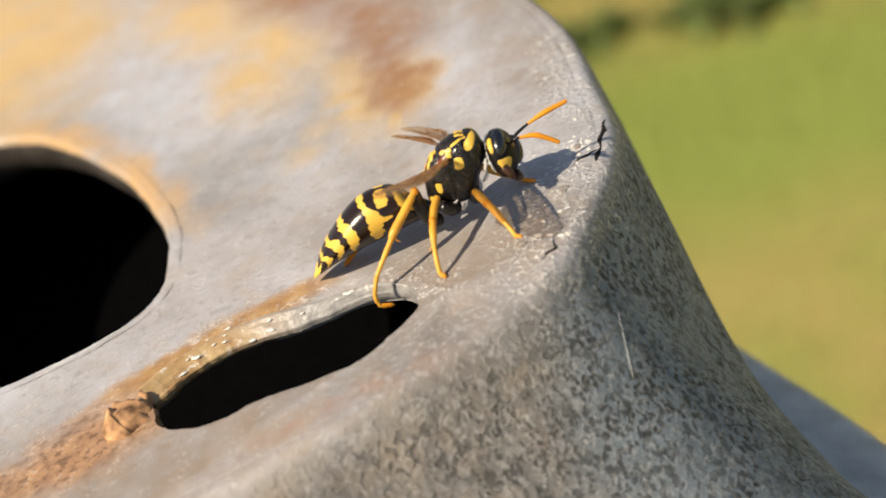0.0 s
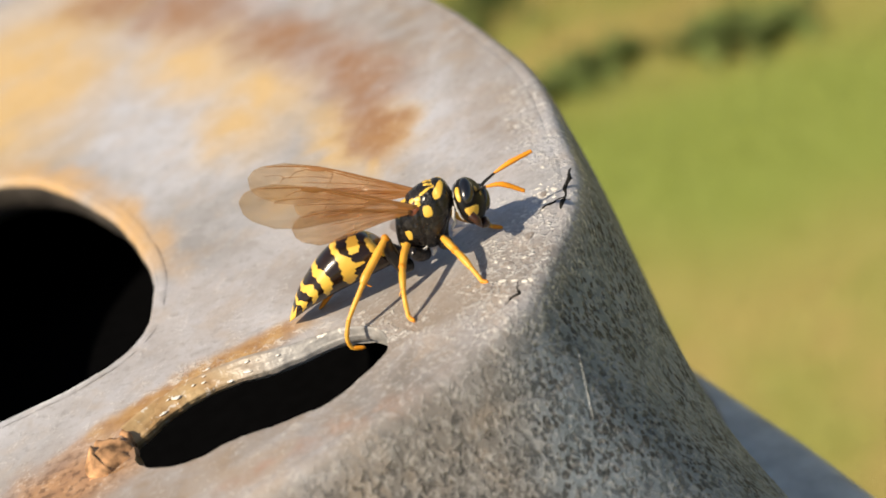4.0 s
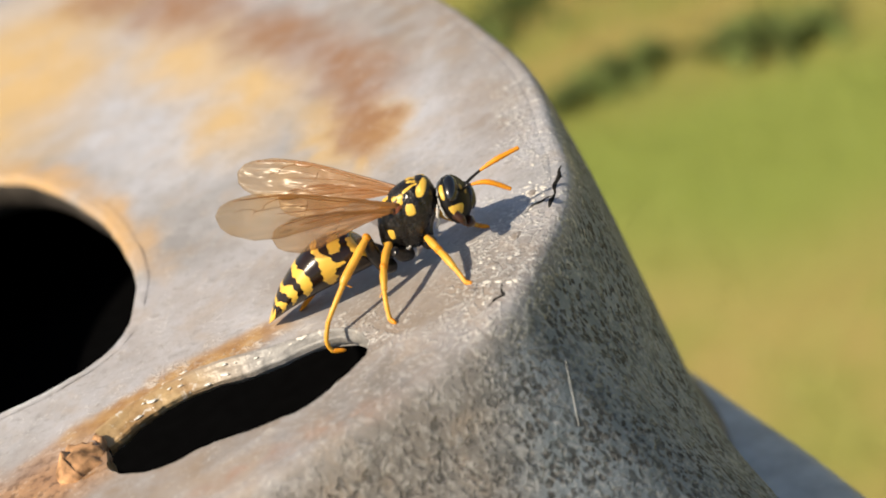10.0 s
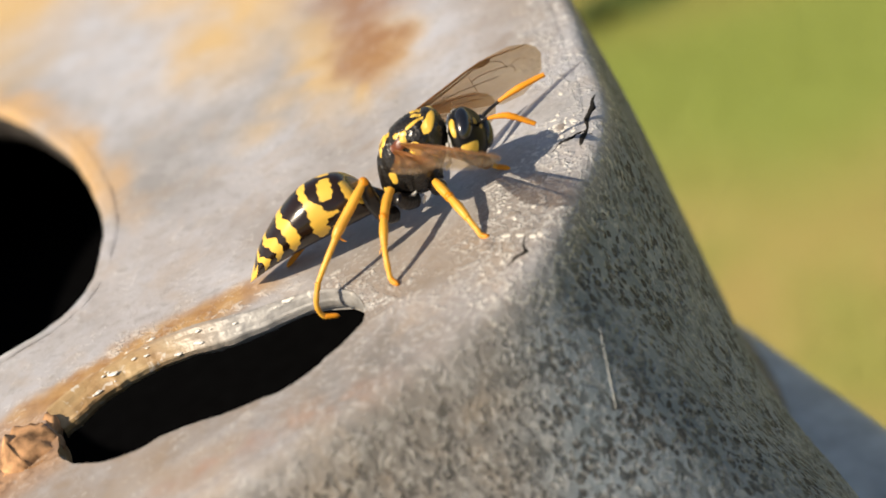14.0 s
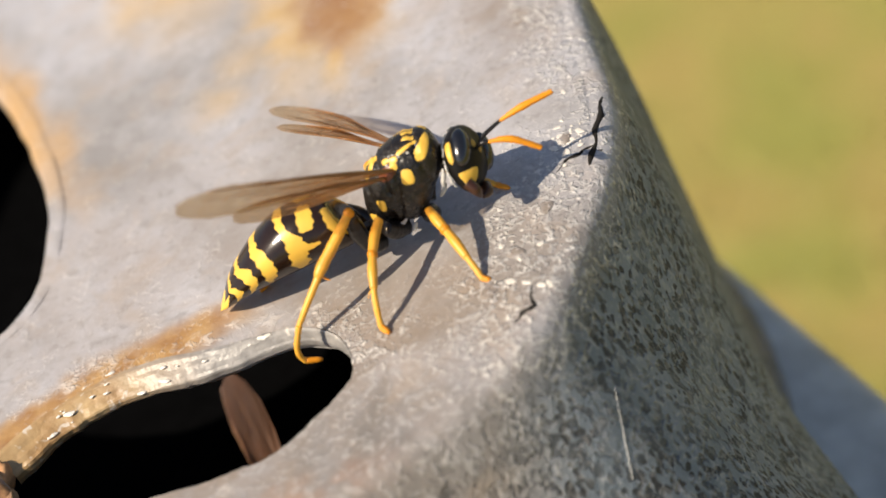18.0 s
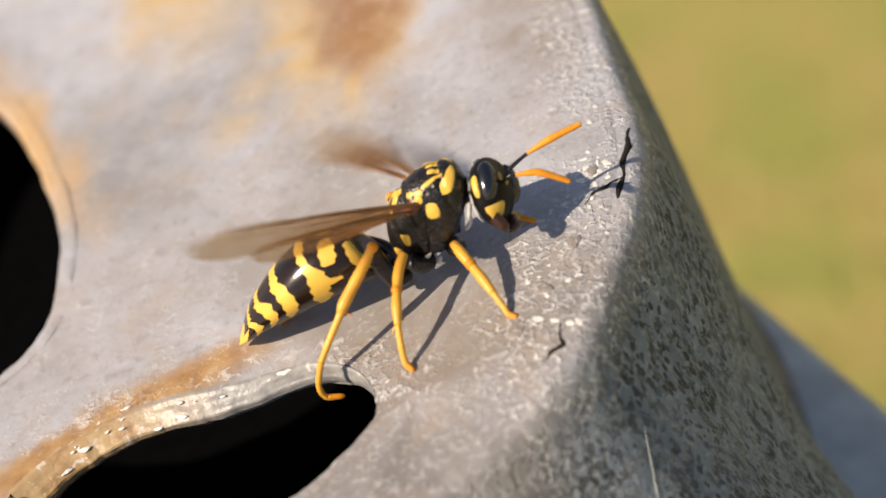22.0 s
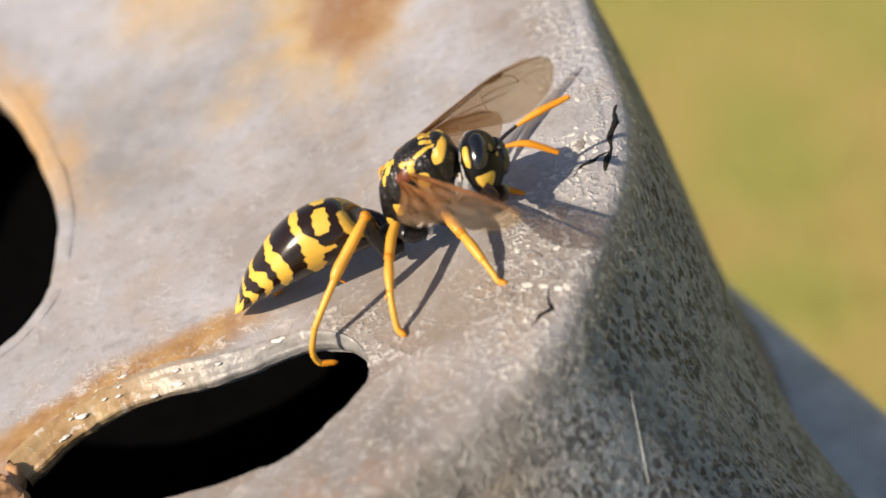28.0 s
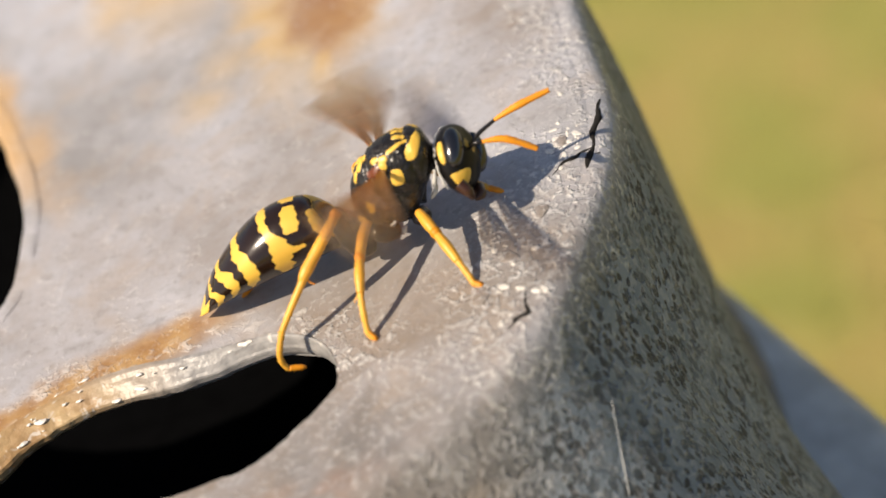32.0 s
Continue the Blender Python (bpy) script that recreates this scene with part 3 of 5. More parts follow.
def build_cap():
    root = thing("post_cap", Matrix.Identity(4), "weathered grey cast metal bell-shaped post cap with rust stains", "post cap")
    rim = [p.xy for p in smooth_loop([(x, y, 0) for x, y in RIM], 14)]
    n = len(rim)
    centre = Vector((-30.0, 32.0))
    normal = []
    for i in range(n):
        d = rim[(i + 3) % n] - rim[(i - 3) % n]
        normal.append(Vector((d.y, -d.x)).normalized())
    if sum((rim[i] - centre).dot(normal[i]) for i in range(n)) < 0:
        normal = [-q for q in normal]
    prof = [p.xy for p in smooth_loop([(a, b, 0) for a, b in PROFILE], 4, False)]

    def height(x, y, h):
        v = Vector((x * 0.09, y * 0.09, h * 0.05))
        return h + 0.28 * noise.noise(v) + 0.06 * noise.noise(v * 5)

    def shell(bm):
        rings = []
        for k in range(12):  # the flat top, from the middle outwards
            s = (k + 0.35) / 12
            ring = []
            for i in range(n):
                p = centre.lerp(rim[i] + normal[i] * PROFILE[0][0], s)
                ring.append((p, normal[i], 0.0))
            rings.append(ring)
        for d, h in prof:
            ring = []
            for i in range(n):
                k = min(1.0, max(0.0, (rim[i].y + 2.0) / 18.0))
                side = (6.0 + 2.8 * math.exp(-((rim[i].y - 2.0) / 7.0) ** 2) * (rim[i].x > 0)) * min(1.0, -h / 22.5) ** 2.2 * (1 - k * k * (3 - 2 * k))
                f = min(1.0, max(0.0, (5.0 - rim[i].y) / 9.0))
                f = f * f * (3 - 2 * f)
                spread = side + f * (12.0 * max(0.0, min(1.0, -h / 22.5)) ** 1.25 - side)
                ring.append((rim[i] + normal[i] * (d + spread), normal[i], h))
            rings.append(ring)
        verts = [[bm.verts.new(Vector((p.x, p.y, height(p.x, p.y, h))) * MM) for p, q, h in ring] for ring in rings]
        top = bm.verts.new(Vector((centre.x, centre.y, height(centre.x, centre.y, 0))) * MM)
        faces = []
        for r0, r1 in zip(verts, verts[1:]):
            for i in range(n):
                faces.append(bm.faces.new((r0[i], r0[(i + 1) % n], r1[(i + 1) % n], r1[i])))
        for i in range(n):
            faces.append(bm.faces.new((top, verts[0][(i + 1) % n], verts[0][i])))
        bmesh.ops.recalc_face_normals(bm, faces=bm.faces)
        if sum(f.normal.z for f in bm.faces) < 0:
            bmesh.ops.reverse_faces(bm, faces=bm.faces)

    bm = bmesh.new()
    shell(bm)
    # inner wall of the casting, 1.3 mm below the outer
    inner = {}
    for v in list(bm.verts):
        v.normal_update()
    outer = list(bm.verts)
    faces = list(bm.faces)
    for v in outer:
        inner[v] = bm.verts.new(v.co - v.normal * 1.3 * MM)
    # inner faces get the near-black, so the dark inside is painted on
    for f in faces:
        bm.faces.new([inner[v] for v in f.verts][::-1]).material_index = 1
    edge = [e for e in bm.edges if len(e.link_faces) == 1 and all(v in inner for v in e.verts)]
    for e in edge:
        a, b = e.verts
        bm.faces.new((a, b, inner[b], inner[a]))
    shell_ob = part("shell", bm, [METAL, SHADE_BLACK], root, "pitted grey cast metal with ochre and brown rust")

    def cutter(name, outline, jag, seed):
        pts = [p.xy for p in smooth_loop([(x, y, 0) for x, y in outline], 12)]
        cb = bmesh.new()
        lo, hi = [], []
        for i, p in enumerate(pts):
            w = jag * (noise.noise(Vector((p.x * 0.9, p.y * 0.9, seed))) + 0.6 * noise.noise(Vector((p.x * 3, p.y * 3, seed))))
            d = pts[(i + 1) % len(pts)] - pts[i - 1]
            q = Vector((d.y, -d.x)).normalized() * w
            lo.append(cb.verts.new(Vector((p.x + q.x, p.y + q.y, -4.0)) * MM))
            hi.append(cb.verts.new(Vector((p.x + q.x, p.y + q.y, 2.0)) * MM))
        m = len(pts)
        for i in range(m):
            cb.faces.new((lo[i], lo[(i + 1) % m], hi[(i + 1) % m], hi[i]))
        cb.faces.new(lo[::-1])
        cb.faces.new(hi)
        bmesh.ops.recalc_face_normals(cb, faces=cb.faces)
        me = bpy.data.meshes.new(name)
        cb.to_mesh(me)
        cb.free()
        me.materials.append(CUT)
        return bpy.data.objects.new(name, me)

    for name, outline, jag, seed in (("hole", HOLE, 0.10, 3), ("slit", SLIT, 0.09, 7)):
        c = cutter(name, outline, jag, seed)
        scene.collection.objects.link(c)
        mod = shell_ob.modifiers.new(name, "BOOLEAN")
        mod.operation, mod.solver, mod.object = "DIFFERENCE", "EXACT", c
        mod.material_mode = "TRANSFER"
    bpy.context.view_layer.update()
    deps = bpy.context.evaluated_depsgraph_get()
    done = bpy.data.meshes.new_from_object(shell_ob.evaluated_get(deps))
    for mod in list(shell_ob.modifiers):
        c = mod.object
        shell_ob.modifiers.remove(mod)
        bpy.data.objects.remove(c)
    # smooth shading, with the cut edges kept sharp
    mats = {}
    for p in done.polygons:
        p.use_smooth = True
        for k in p.edge_keys:
            mats.setdefault(k, set()).add(p.material_index)
    for e in done.edges:
        if len(mats.get(e.key, ())) > 1:
            e.use_edge_sharp = True
    shell_ob.data = done
    # the post that carries it
    bm = bmesh.new()
    tube(bm, [(-30, 32, -760), (-30, 32, -400), (-30, 32, -33.5)], [24, 24, 24], 24)
    part("post", bm, SHADE_BLACK, root, "dark steel post")
    edge = [p.xy for p in smooth_loop([(x, y, 0) for x, y in FLANGE], 8)]
    bm = bmesh.new()
    loops = []
    for inset, h in ((0.0, -35.0), (0.0, -33.6), (0.3, -32.8), (1.2, -32.2), (4.0, -31.4), (8.0, -30.4), (13.0, -29.2), (19.0, -28.0), (26.0, -27.0)):
        mid = Vector((-30.0, 20.0))
        loops.append([bm.verts.new(((p + (mid - p).normalized() * inset).to_3d() + Vector((0, 0, h))) * MM) for p in edge])
    for a, b in zip(loops, loops[1:]):
        for i in range(len(edge)):
            bm.faces.new((a[i], a[i - 1], b[i - 1], b[i]))
    bm.faces.new(loops[-1])
    bm.faces.new(loops[0])
    fl = part("flange", bm, [DULL], root, "flat grey cast metal foot flange")
    for f in fl.data.polygons:
        f.use_smooth = len(f.vertices) == 4
    # black sheet added across the inside in place of the shade down there
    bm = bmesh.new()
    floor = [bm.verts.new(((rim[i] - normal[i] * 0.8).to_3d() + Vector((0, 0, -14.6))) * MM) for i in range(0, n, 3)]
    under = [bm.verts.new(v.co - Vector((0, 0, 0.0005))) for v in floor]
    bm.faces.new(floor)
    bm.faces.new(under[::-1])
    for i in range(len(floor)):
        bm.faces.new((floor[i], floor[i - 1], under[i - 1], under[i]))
    part("shade_floor", bm, SHADE_BLACK, root, "black sheet standing for the shade inside the cap", smooth=False)
    # rolled-in edge of the round hole
    ring = [q.xy for q in smooth_loop([(x, y, 0) for x, y in HOLE], 12)]
    mid = Vector((-33.0, 25.0))
    bm = bmesh.new()
    loops = []
    for o, h in ((-0.75, 0.03), (-0.45, 0.04), (-0.15, 0.0), (0.10, -0.10), (0.30, -0.32), (0.42, -0.65), (0.46, -1.1), (0.36, -1.8), (0.05, -2.7), (-0.6, -3.6), (-1.6, -4.4)):
        loop = []
        for k, q in enumerate(ring):
            d = ring[(k + 2) % len(ring)] - ring[k - 2]
            nn = Vector((d.y, -d.x)).normalized()
            nn = nn if nn.dot(mid - q) > 0 else -nn
            g = q + nn * (o + 0.10 * noise.noise(Vector((q.x * 0.6, q.y * 0.6, 3.0))))
            loop.append(bm.verts.new(Vector((g.x, g.y, height(g.x, g.y, 0.0) + h + 0.05 * noise.noise(Vector((q.x, q.y, h * 2))))) * MM))
        loops.append(loop)
    # lower rows are dark brown: the hole's dim inside is put into the colour
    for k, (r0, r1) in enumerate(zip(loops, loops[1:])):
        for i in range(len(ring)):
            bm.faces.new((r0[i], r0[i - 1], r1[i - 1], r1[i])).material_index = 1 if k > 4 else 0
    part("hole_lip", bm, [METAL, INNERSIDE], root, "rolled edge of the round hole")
    # broken far edge of the slit
    edge = smooth_loop([(x, y, 0) for x, y, _, _ in BREAK], 26, False)
    fall = smooth_loop([(a, b, 0) for _, _, a, b in BREAK], 26, False)
    bm = bmesh.new()
    loops = []
    for k, (q, f) in enumerate(zip(edge, fall)):
        d = edge[min(k + 1, len(edge) - 1)] - edge[max(k - 1, 0)]
        nn = Vector((-d.y, d.x, 0)).normalized()
        nn = nn if nn.dot(Vector((-10.0, -1.0, 0)) - q) > 0 else -nn
        smooth_part = min(1.0, max(0.0, (q.x + 9.5) / 3.0))
        rough_part = 1.0 - 0.75 * smooth_part
        nick = 0.20 * noise.noise(Vector((q.x * 0.7, 1.0, 4.0))) + 0.07 * noise.noise(Vector((q.x * 2.2, 7.0, 4.0)))
        row = []
        for s, (u, w) in enumerate(((-0.30, 0.0), (-0.06, 0.0), (0.04, 0.05), (0.22, 0.22), (0.42, 0.42), (0.60, 0.60), (0.80, 0.80), (0.96, 0.96), (1.0, 1.10), (0.94, 1.5), (0.6, 2.0))):
            bulge = 0.10 * smooth_part * math.sin(math.pi * min(1.0, max(0.0, u * 1.3)))
            step = 0.06 * rough_part * noise.noise(Vector((q.x * 0.9, s * 0.9, 2.0))) + 0.02 * rough_part * noise.noise(Vector((q.x * 2.4, s * 1.3, 8.0)))
            g = q + nn * (u * f.x + (nick * rough_part if u > 0.5 else 0.0))
            row.append(bm.verts.new(Vector((g.x, g.y, height(g.x, g.y, 0.0) + 0.02 - w * f.y + bulge + (step if u > 0 else 0.0))) * MM))
        loops.append(row)
    for r0, r1 in zip(loops, loops[1:]):
        for i in range(len(r0) - 1):
            bm.faces.new((r0[i], r1[i], r1[i + 1], r0[i + 1]))
    part("broken_lip", bm, CUT, root, "pale flaky broken edge of the slit", smooth=False)
    rnd = random.Random(23)
    for k in range(18):
        i = rnd.randrange(105, len(edge) - 30)
        q, f = edge[i], fall[i]
        d = edge[i + 1] - edge[i - 1]
        u = rnd.choice((rnd.uniform(0.1, 0.5), rnd.uniform(0.8, 1.0), rnd.uniform(-1.0, -0.4) if q.x < -12.5 else rnd.uniform(0.1, 0.9)))
        nn = Vector((-d.y, d.x, 0)).normalized()
        nn = nn if nn.y < 0 else -nn
        g = q + nn * (u * f.x)
        z = height(g.x, g.y, 0.0) + 0.03 - max(0.0, u) ** 1.5 * f.y
        size = rnd.choice((0.03, 0.05, 0.08, 0.11))
        bm = bmesh.new()
        ball(bm, (0, 0, 0), (size * rnd.uniform(1.6, 4.0), size, size * 0.4), 12)
        for v in bm.verts:
            v.co.yz *= 1 + 0.9 * noise.noise(v.co * 5000 + Vector((k, 0, 0)))
            v.co.z += 0.04 * MM * noise.noise(v.co * 7000)
        chip = part("flake", bm, BRIGHT, root)
        chip.matrix_local = Matrix.Translation(Vector((g.x, g.y, z)) * MM) @ Matrix.Rotation(math.atan2(-d.y, -d.x) + rnd.uniform(-0.25, 0.25), 4, "Z") @ pose(0, 0, 0, rnd.uniform(15, 45) * (u > 0))
    # loose scales of metal at the rim, and a bright scratch down the side
    bpy.context.view_layer.update()
    deps = bpy.context.evaluated_depsgraph_get()
    rnd = random.Random(11)
    for x, y, z, size in ((5.2, 0.75, -0.50, 0.75), (6.35, 2.1, -0.72, 0.55), (4.35, 1.75, -0.06, 0.6), (7.0, 5.9, -0.22, 0.5), (8.2, 10.1, -0.22, 0.5), (5.6, 3.4, -0.18, 0.45), (7.85, 4.75, -1.05, 0.4)):
        bm = bmesh.new()
        ball(bm, (0, 0, 0), (size, size * 0.75, 0.11), 20)
        for v in bm.verts:
            q = v.co * 1500 + Vector((x, y, z))
            v.co.xy *= 1 + 0.55 * noise.noise(q)
        ok, spot, up, _ = shell_ob.closest_point_on_mesh(Vector((x, y, z)) * MM, depsgraph=deps)
        chip = part("scale", bm, METAL, root)
        chip.matrix_local = Matrix.Translation(spot - up * 0.03 * MM) @ up.to_track_quat("Z", "Y").to_matrix().to_4x4() @ pose(0, 0, 0, 4, -5, rnd.uniform(0, 360))
    bm = bmesh.new()
    line = []
    for x, y, z in ((8.09, -1.47, -4.03), (8.02, -2.18, -4.52), (7.96, -2.90, -5.07), (7.89, -3.60, -5.64), (7.80, -4.45, -6.40)):
        ok, q, nn, _ = shell_ob.closest_point_on_mesh(Vector((x, y, z)) * MM, depsgraph=deps)
        line.append(q / MM + nn * 0.01)
    tube(bm, line, [0.008, 0.016, 0.022, 0.026, 0.022], 6)
    part("scratch", bm, DULL, root, "thin bright scratch")
    bpy.context.view_layer.update()
    deps = bpy.context.evaluated_depsgraph_get()
    cracks = (
        (((6.16, 1.1), (6.14, 0.5), (6.18, 0.02), (5.76, -0.15), (5.48, -0.45), (5.16, -0.8)), 0.11),
        (((10.06, 12.45), (9.96, 11.85), (9.84, 11.0), (9.60, 10.1), (9.50, 9.3), (9.28, 8.5), (9.12, 7.75)), 0.15),
        (((9.44, 9.15), (9.0, 8.98), (8.68, 8.74), (8.25, 8.62), (7.9, 8.3), (7.56, 7.8)), 0.10),
        (((9.55, 8.74), (9.8, 8.72), (10.05, 8.66)), 0.075),
    )
    for flat, wide in cracks:
        pts = []
        for k, (x, y) in enumerate(flat):
            jog = 0.05 * (-1) ** k * (0 < k < len(flat) - 1)
            ok, q, nn, _ = shell_ob.closest_point_on_mesh(Vector((x + jog, y, 0.0)) * MM, depsgraph=deps)
            pts.append(q / MM - nn * wide * 0.4)
        bm = bmesh.new()
        tube(bm, pts, [wide * 0.55] + [wide * (0.65 + 0.6 * ((k * 5) % 3) / 2) for k in range(len(pts) - 2)] + [wide * 0.3], 8, steps=3, knots=0.12)
        part("crack", bm, CRACK, root, "dark crack at the rim")
    # small bright chips between the cracks and the flat top
    for k in range(46):
        x, y = rnd.gauss(8.5, 0.55), rnd.gauss(9.6, 1.5)
        if k > 30:
            x, y = rnd.gauss(5.6, 0.8), rnd.gauss(2.4, 1.1)
        size = rnd.choice((0.05, 0.07, 0.10, 0.14))
        ok, spot, up, _ = shell_ob.closest_point_on_mesh(Vector((x, y, 0.1)) * MM, depsgraph=deps)
        bm = bmesh.new()
        ball(bm, (0, 0, 0), (size * rnd.uniform(1.0, 2.2), size, 0.035), 10)
        for v in bm.verts:
            v.co.xy *= 1 + 0.8 * noise.noise(v.co * 4000 + Vector((k, 0, 0)))
        chip = part("flake", bm, BRIGHT, root)
        chip.matrix_local = Matrix.Translation(spot + up * 0.01 * MM) @ up.to_track_quat("Z", "Y").to_matrix().to_4x4() @ pose(0, 0, 0, 0, 0, rnd.uniform(0, 360))
    bm = bmesh.new()
    ball(bm, (-2.45, -1.55, -0.75), (0.42, 0.5, 0.35), 20)
    part("nub", bm, METAL, root, "rounded nub on the slit's wall")
    # lump of corroded metal at the slit's end
    bm = bmesh.new()
    ball(bm, (-19.2, -1.9, -0.2), (1.75, 1.6, 1.15), 32)
    ball(bm, (-20.5, -2.7, -0.6), (1.6, 1.1, 0.6), 28)
    ball(bm, (-18.5, -2.9, -0.6), (1.0, 0.9, 0.75), 20)
    ball(bm, (-19.1, 0.1, -0.6), (1.1, 1.0, 0.75), 20)
    for v in bm.verts:
        q = v.co * 700
        v.co += Vector((noise.noise(q), noise.noise(q + Vector((7, 1, 2))), noise.noise(q + Vector((3, 9, 4))))) * 0.00044 + Vector((0.3, 0.3, 1.0)) * 0.00034 * noise.noise(q * 2.6)
    part("rust_lump", bm, RUST, root, "crumbling orange-brown lump of rust")
    return root


# ---- the wasp ----
def build_wasp(name, where, label):
    root = thing(name, where, label, "wasp")
    # hind body in six ringed segments
    st = [(-0.81, 1.34, 0.28, 0.30, 30), (-0.96, 2.10, 0.90, 0.90, 26), (-1.66, 2.52, 1.31, 1.29, 13), (-3.28, 2.58, 1.46, 1.41, -3), (-4.83, 2.35, 1.41, 1.35, -15), (-6.22, 1.86, 1.16, 1.12, -24), (-7.37, 1.24, 0.79, 0.78, -30), (-8.18, 0.47, 0.10, 0.13, -34)]

    edges = {}

    def rings(a, psi, x):
        q = abs(psi)
        a += 0.004 * math.sin(q * 0.35 + a * 90)
        if psi not in edges:
            edges[psi] = [(float(np.interp(q, angle, low)), float(np.interp(q, angle, high))) for angle, low, high in BANDS if q < angle[-1]]
        for low, high in edges[psi]:
            if low < a < high:
                return 1
        if abs((a - 0.370 - 0.0003 * (q - 30)) / 0.036) ** 3 + abs((q - 31) / 26.0) ** 3 < 1:
            return 1
        return 1 if a > 0.925 or (q > 66 and a > 0.87) else 0
    bm = loft(st, 192, rings, 46)
    part("abdomen", bm, [GLOSSY, YELLOW], root, "glossy brown-black with wavy yellow bands")
    # middle body
    st = [(-0.23, 1.54, 0.06, 0.07, 34), (0.08, 1.87, 0.54, 0.69, 27), (0.72, 2.59, 1.01, 1.45, 16), (1.66, 3.04, 1.31, 1.88, 5), (2.63, 3.42, 1.35, 1.73, -8), (3.33, 3.67, 1.06, 1.23, -14), (3.70, 3.61, 0.43, 0.51, -16)]
    bm = loft(st, 112, None, 24)
    for v in bm.verts:
        c = v.co / MM
        # groove behind the collar and before the rear shield, flattened sides
        d = 0.10 * math.exp(-((c.x - 2.95) / 0.12) ** 2) + 0.12 * math.exp(-((c.x - 1.15) / 0.12) ** 2) * (1 if c.z > 3.4 else 0.2) + 0.10 * math.exp(-((c.x - 0.35) / 0.12) ** 2)
        side = abs(c.y) > 0.6 and c.z < 4.3
        d += 0.09 * math.exp(-((c.x - 1.45 - 0.25 * (c.z - 3.0)) / 0.09) ** 2) * side + 0.07 * math.exp(-((c.z - 2.75 - 0.2 * c.x) / 0.09) ** 2) * side * (c.x > 1.3)
        d += 0.035 * noise.noise(c * 1.6) + 0.02 * noise.noise(c * 4.5)
        v.co -= Vector((0, c.y, c.z - 3.0)).normalized() * d * MM
    body = part("thorax", bm, PITTED, root, "pitted black with fine pale hairs")
    for spec in THORAX_MARKS:
        patch(body, root, *spec)
    bm = bmesh.new()
    tube(bm, [(0.15, 0, 1.95), (-0.35, 0, 1.55), (-0.85, 0, 1.45)], [0.34, 0.20, 0.30], 12)
    part("waist", bm, CHITIN, root)
    bm = bmesh.new()
    tube(bm, [(3.3, 0.0, 3.6), (3.75, 0.0, 3.3), (4.2, -0.1, 2.95)], [0.75, 0.5, 0.55], 14)
    part("neck", bm, PITTED, root)
    for pts in ([(3.62, -0.95, 3.45), (3.50, -1.0, 3.1), (3.38, -1.0, 2.85), (3.35, -0.98, 2.6)], [(3.42, -0.8, 2.62), (3.28, -0.85, 2.4), (3.1, -0.8, 2.2), (2.95, -0.75, 2.05)], [(1.55, -0.85, 1.35), (1.4, -0.95, 1.2), (1.3, -0.9, 1.0)], [(1.25, -0.85, 1.72), (1.0, -0.92, 1.62), (0.8, -0.92, 1.7)]):
        bm = bmesh.new()
        tube(bm, pts, [0.05] + [0.10] * (len(pts) - 2) + [0.04], 8)
        part("pale_fringe", bm, PALE, root, "whitish hairy fringe")
    # head
    head = thing_part("head", root, pose(4.60 * MM, -0.23 * MM, 2.98 * MM, -49.6, -11.7, -24))
    bm = bmesh.new()
    ball(bm, (0, 0, 0), (0.74, 1.30, 1.47), 48)
    for v in bm.verts:
        c = v.co / MM
        if c.z < 0:
            v.co.y *= 1 + 0.28 * c.z / 1.72
            v.co.x *= 1 + 0.10 * c.z / 1.72
        # hollow above the feelers and between the eyes
        v.co.x -= 0.10 * MM * math.exp(-((c.y / 0.35) ** 2 + ((c.z - 0.9) / 0.4) ** 2)) * (c.x > 0)
    face = part("face", bm, FACE, head)
    for s in (-1, 1):
        bm = bmesh.new()
        ball(bm, (0.34, 0.82 * s, 0.30), (0.44, 0.46, 0.86), 40, pose(0, 0, 0, 8 * s, 0, -14 * s))
        part("eye", bm, EYE, head, "glossy black compound eye")
        bm = bmesh.new()
        tube(bm, [(0.28, 0.68 * s, -1.20), (0.5, 0.45 * s, -1.55), (0.45, 0.08 * s, -1.78)], [0.27, 0.24, 0.1], 10)
        part("mandible", bm, BROWN, head)
    for spec in HEAD_MARKS:
        patch(face, head, *spec)
    for a0, a1 in ((-150, -95), (-90, -40), (-35, 20), (25, 70)):
        bm = bmesh.new()
        pts = [(-0.30 + 0.03 * math.sin(k * 3 + a0), 1.24 * math.sin(radians(a0 + (a1 - a0) * k / 5)), 1.44 * math.cos(radians(a0 + (a1 - a0) * k / 5))) for k in range(6)]
        tube(bm, pts, [0.02, 0.05, 0.06, 0.05, 0.055, 0.02], 6, knots=0.3)
        part("hair_fringe", bm, PALE, head, "pale hairs at the back of the head")
    # feelers
    for s, pts in ((-1, [(5.20, -0.42, 3.40), (5.52, -0.55, 3.62), (5.80, -0.62, 3.60), (6.72, -0.75, 3.38), (7.74, -0.95, 2.50)]), (1, [(5.30, -0.18, 3.30), (5.70, 0.05, 3.55), (6.54, 0.25, 3.76), (7.6, 0.30, 3.95), (9.04, 0.39, 4.02)])):
        ant = thing_part("antenna", root, Matrix.Identity(4))
        bm = bmesh.new()
        tube(bm, pts[:3], [0.07, 0.095, 0.075], 10)
        part("scape", bm, CHITIN, ant, "dark base joint")
        bm = bmesh.new()
        tube(bm, pts[2:], [0.075, 0.165, 0.115], 12, steps=14, knots=0.05)
        part("flagellum", bm, ORANGE, ant, "orange whip of the feeler")
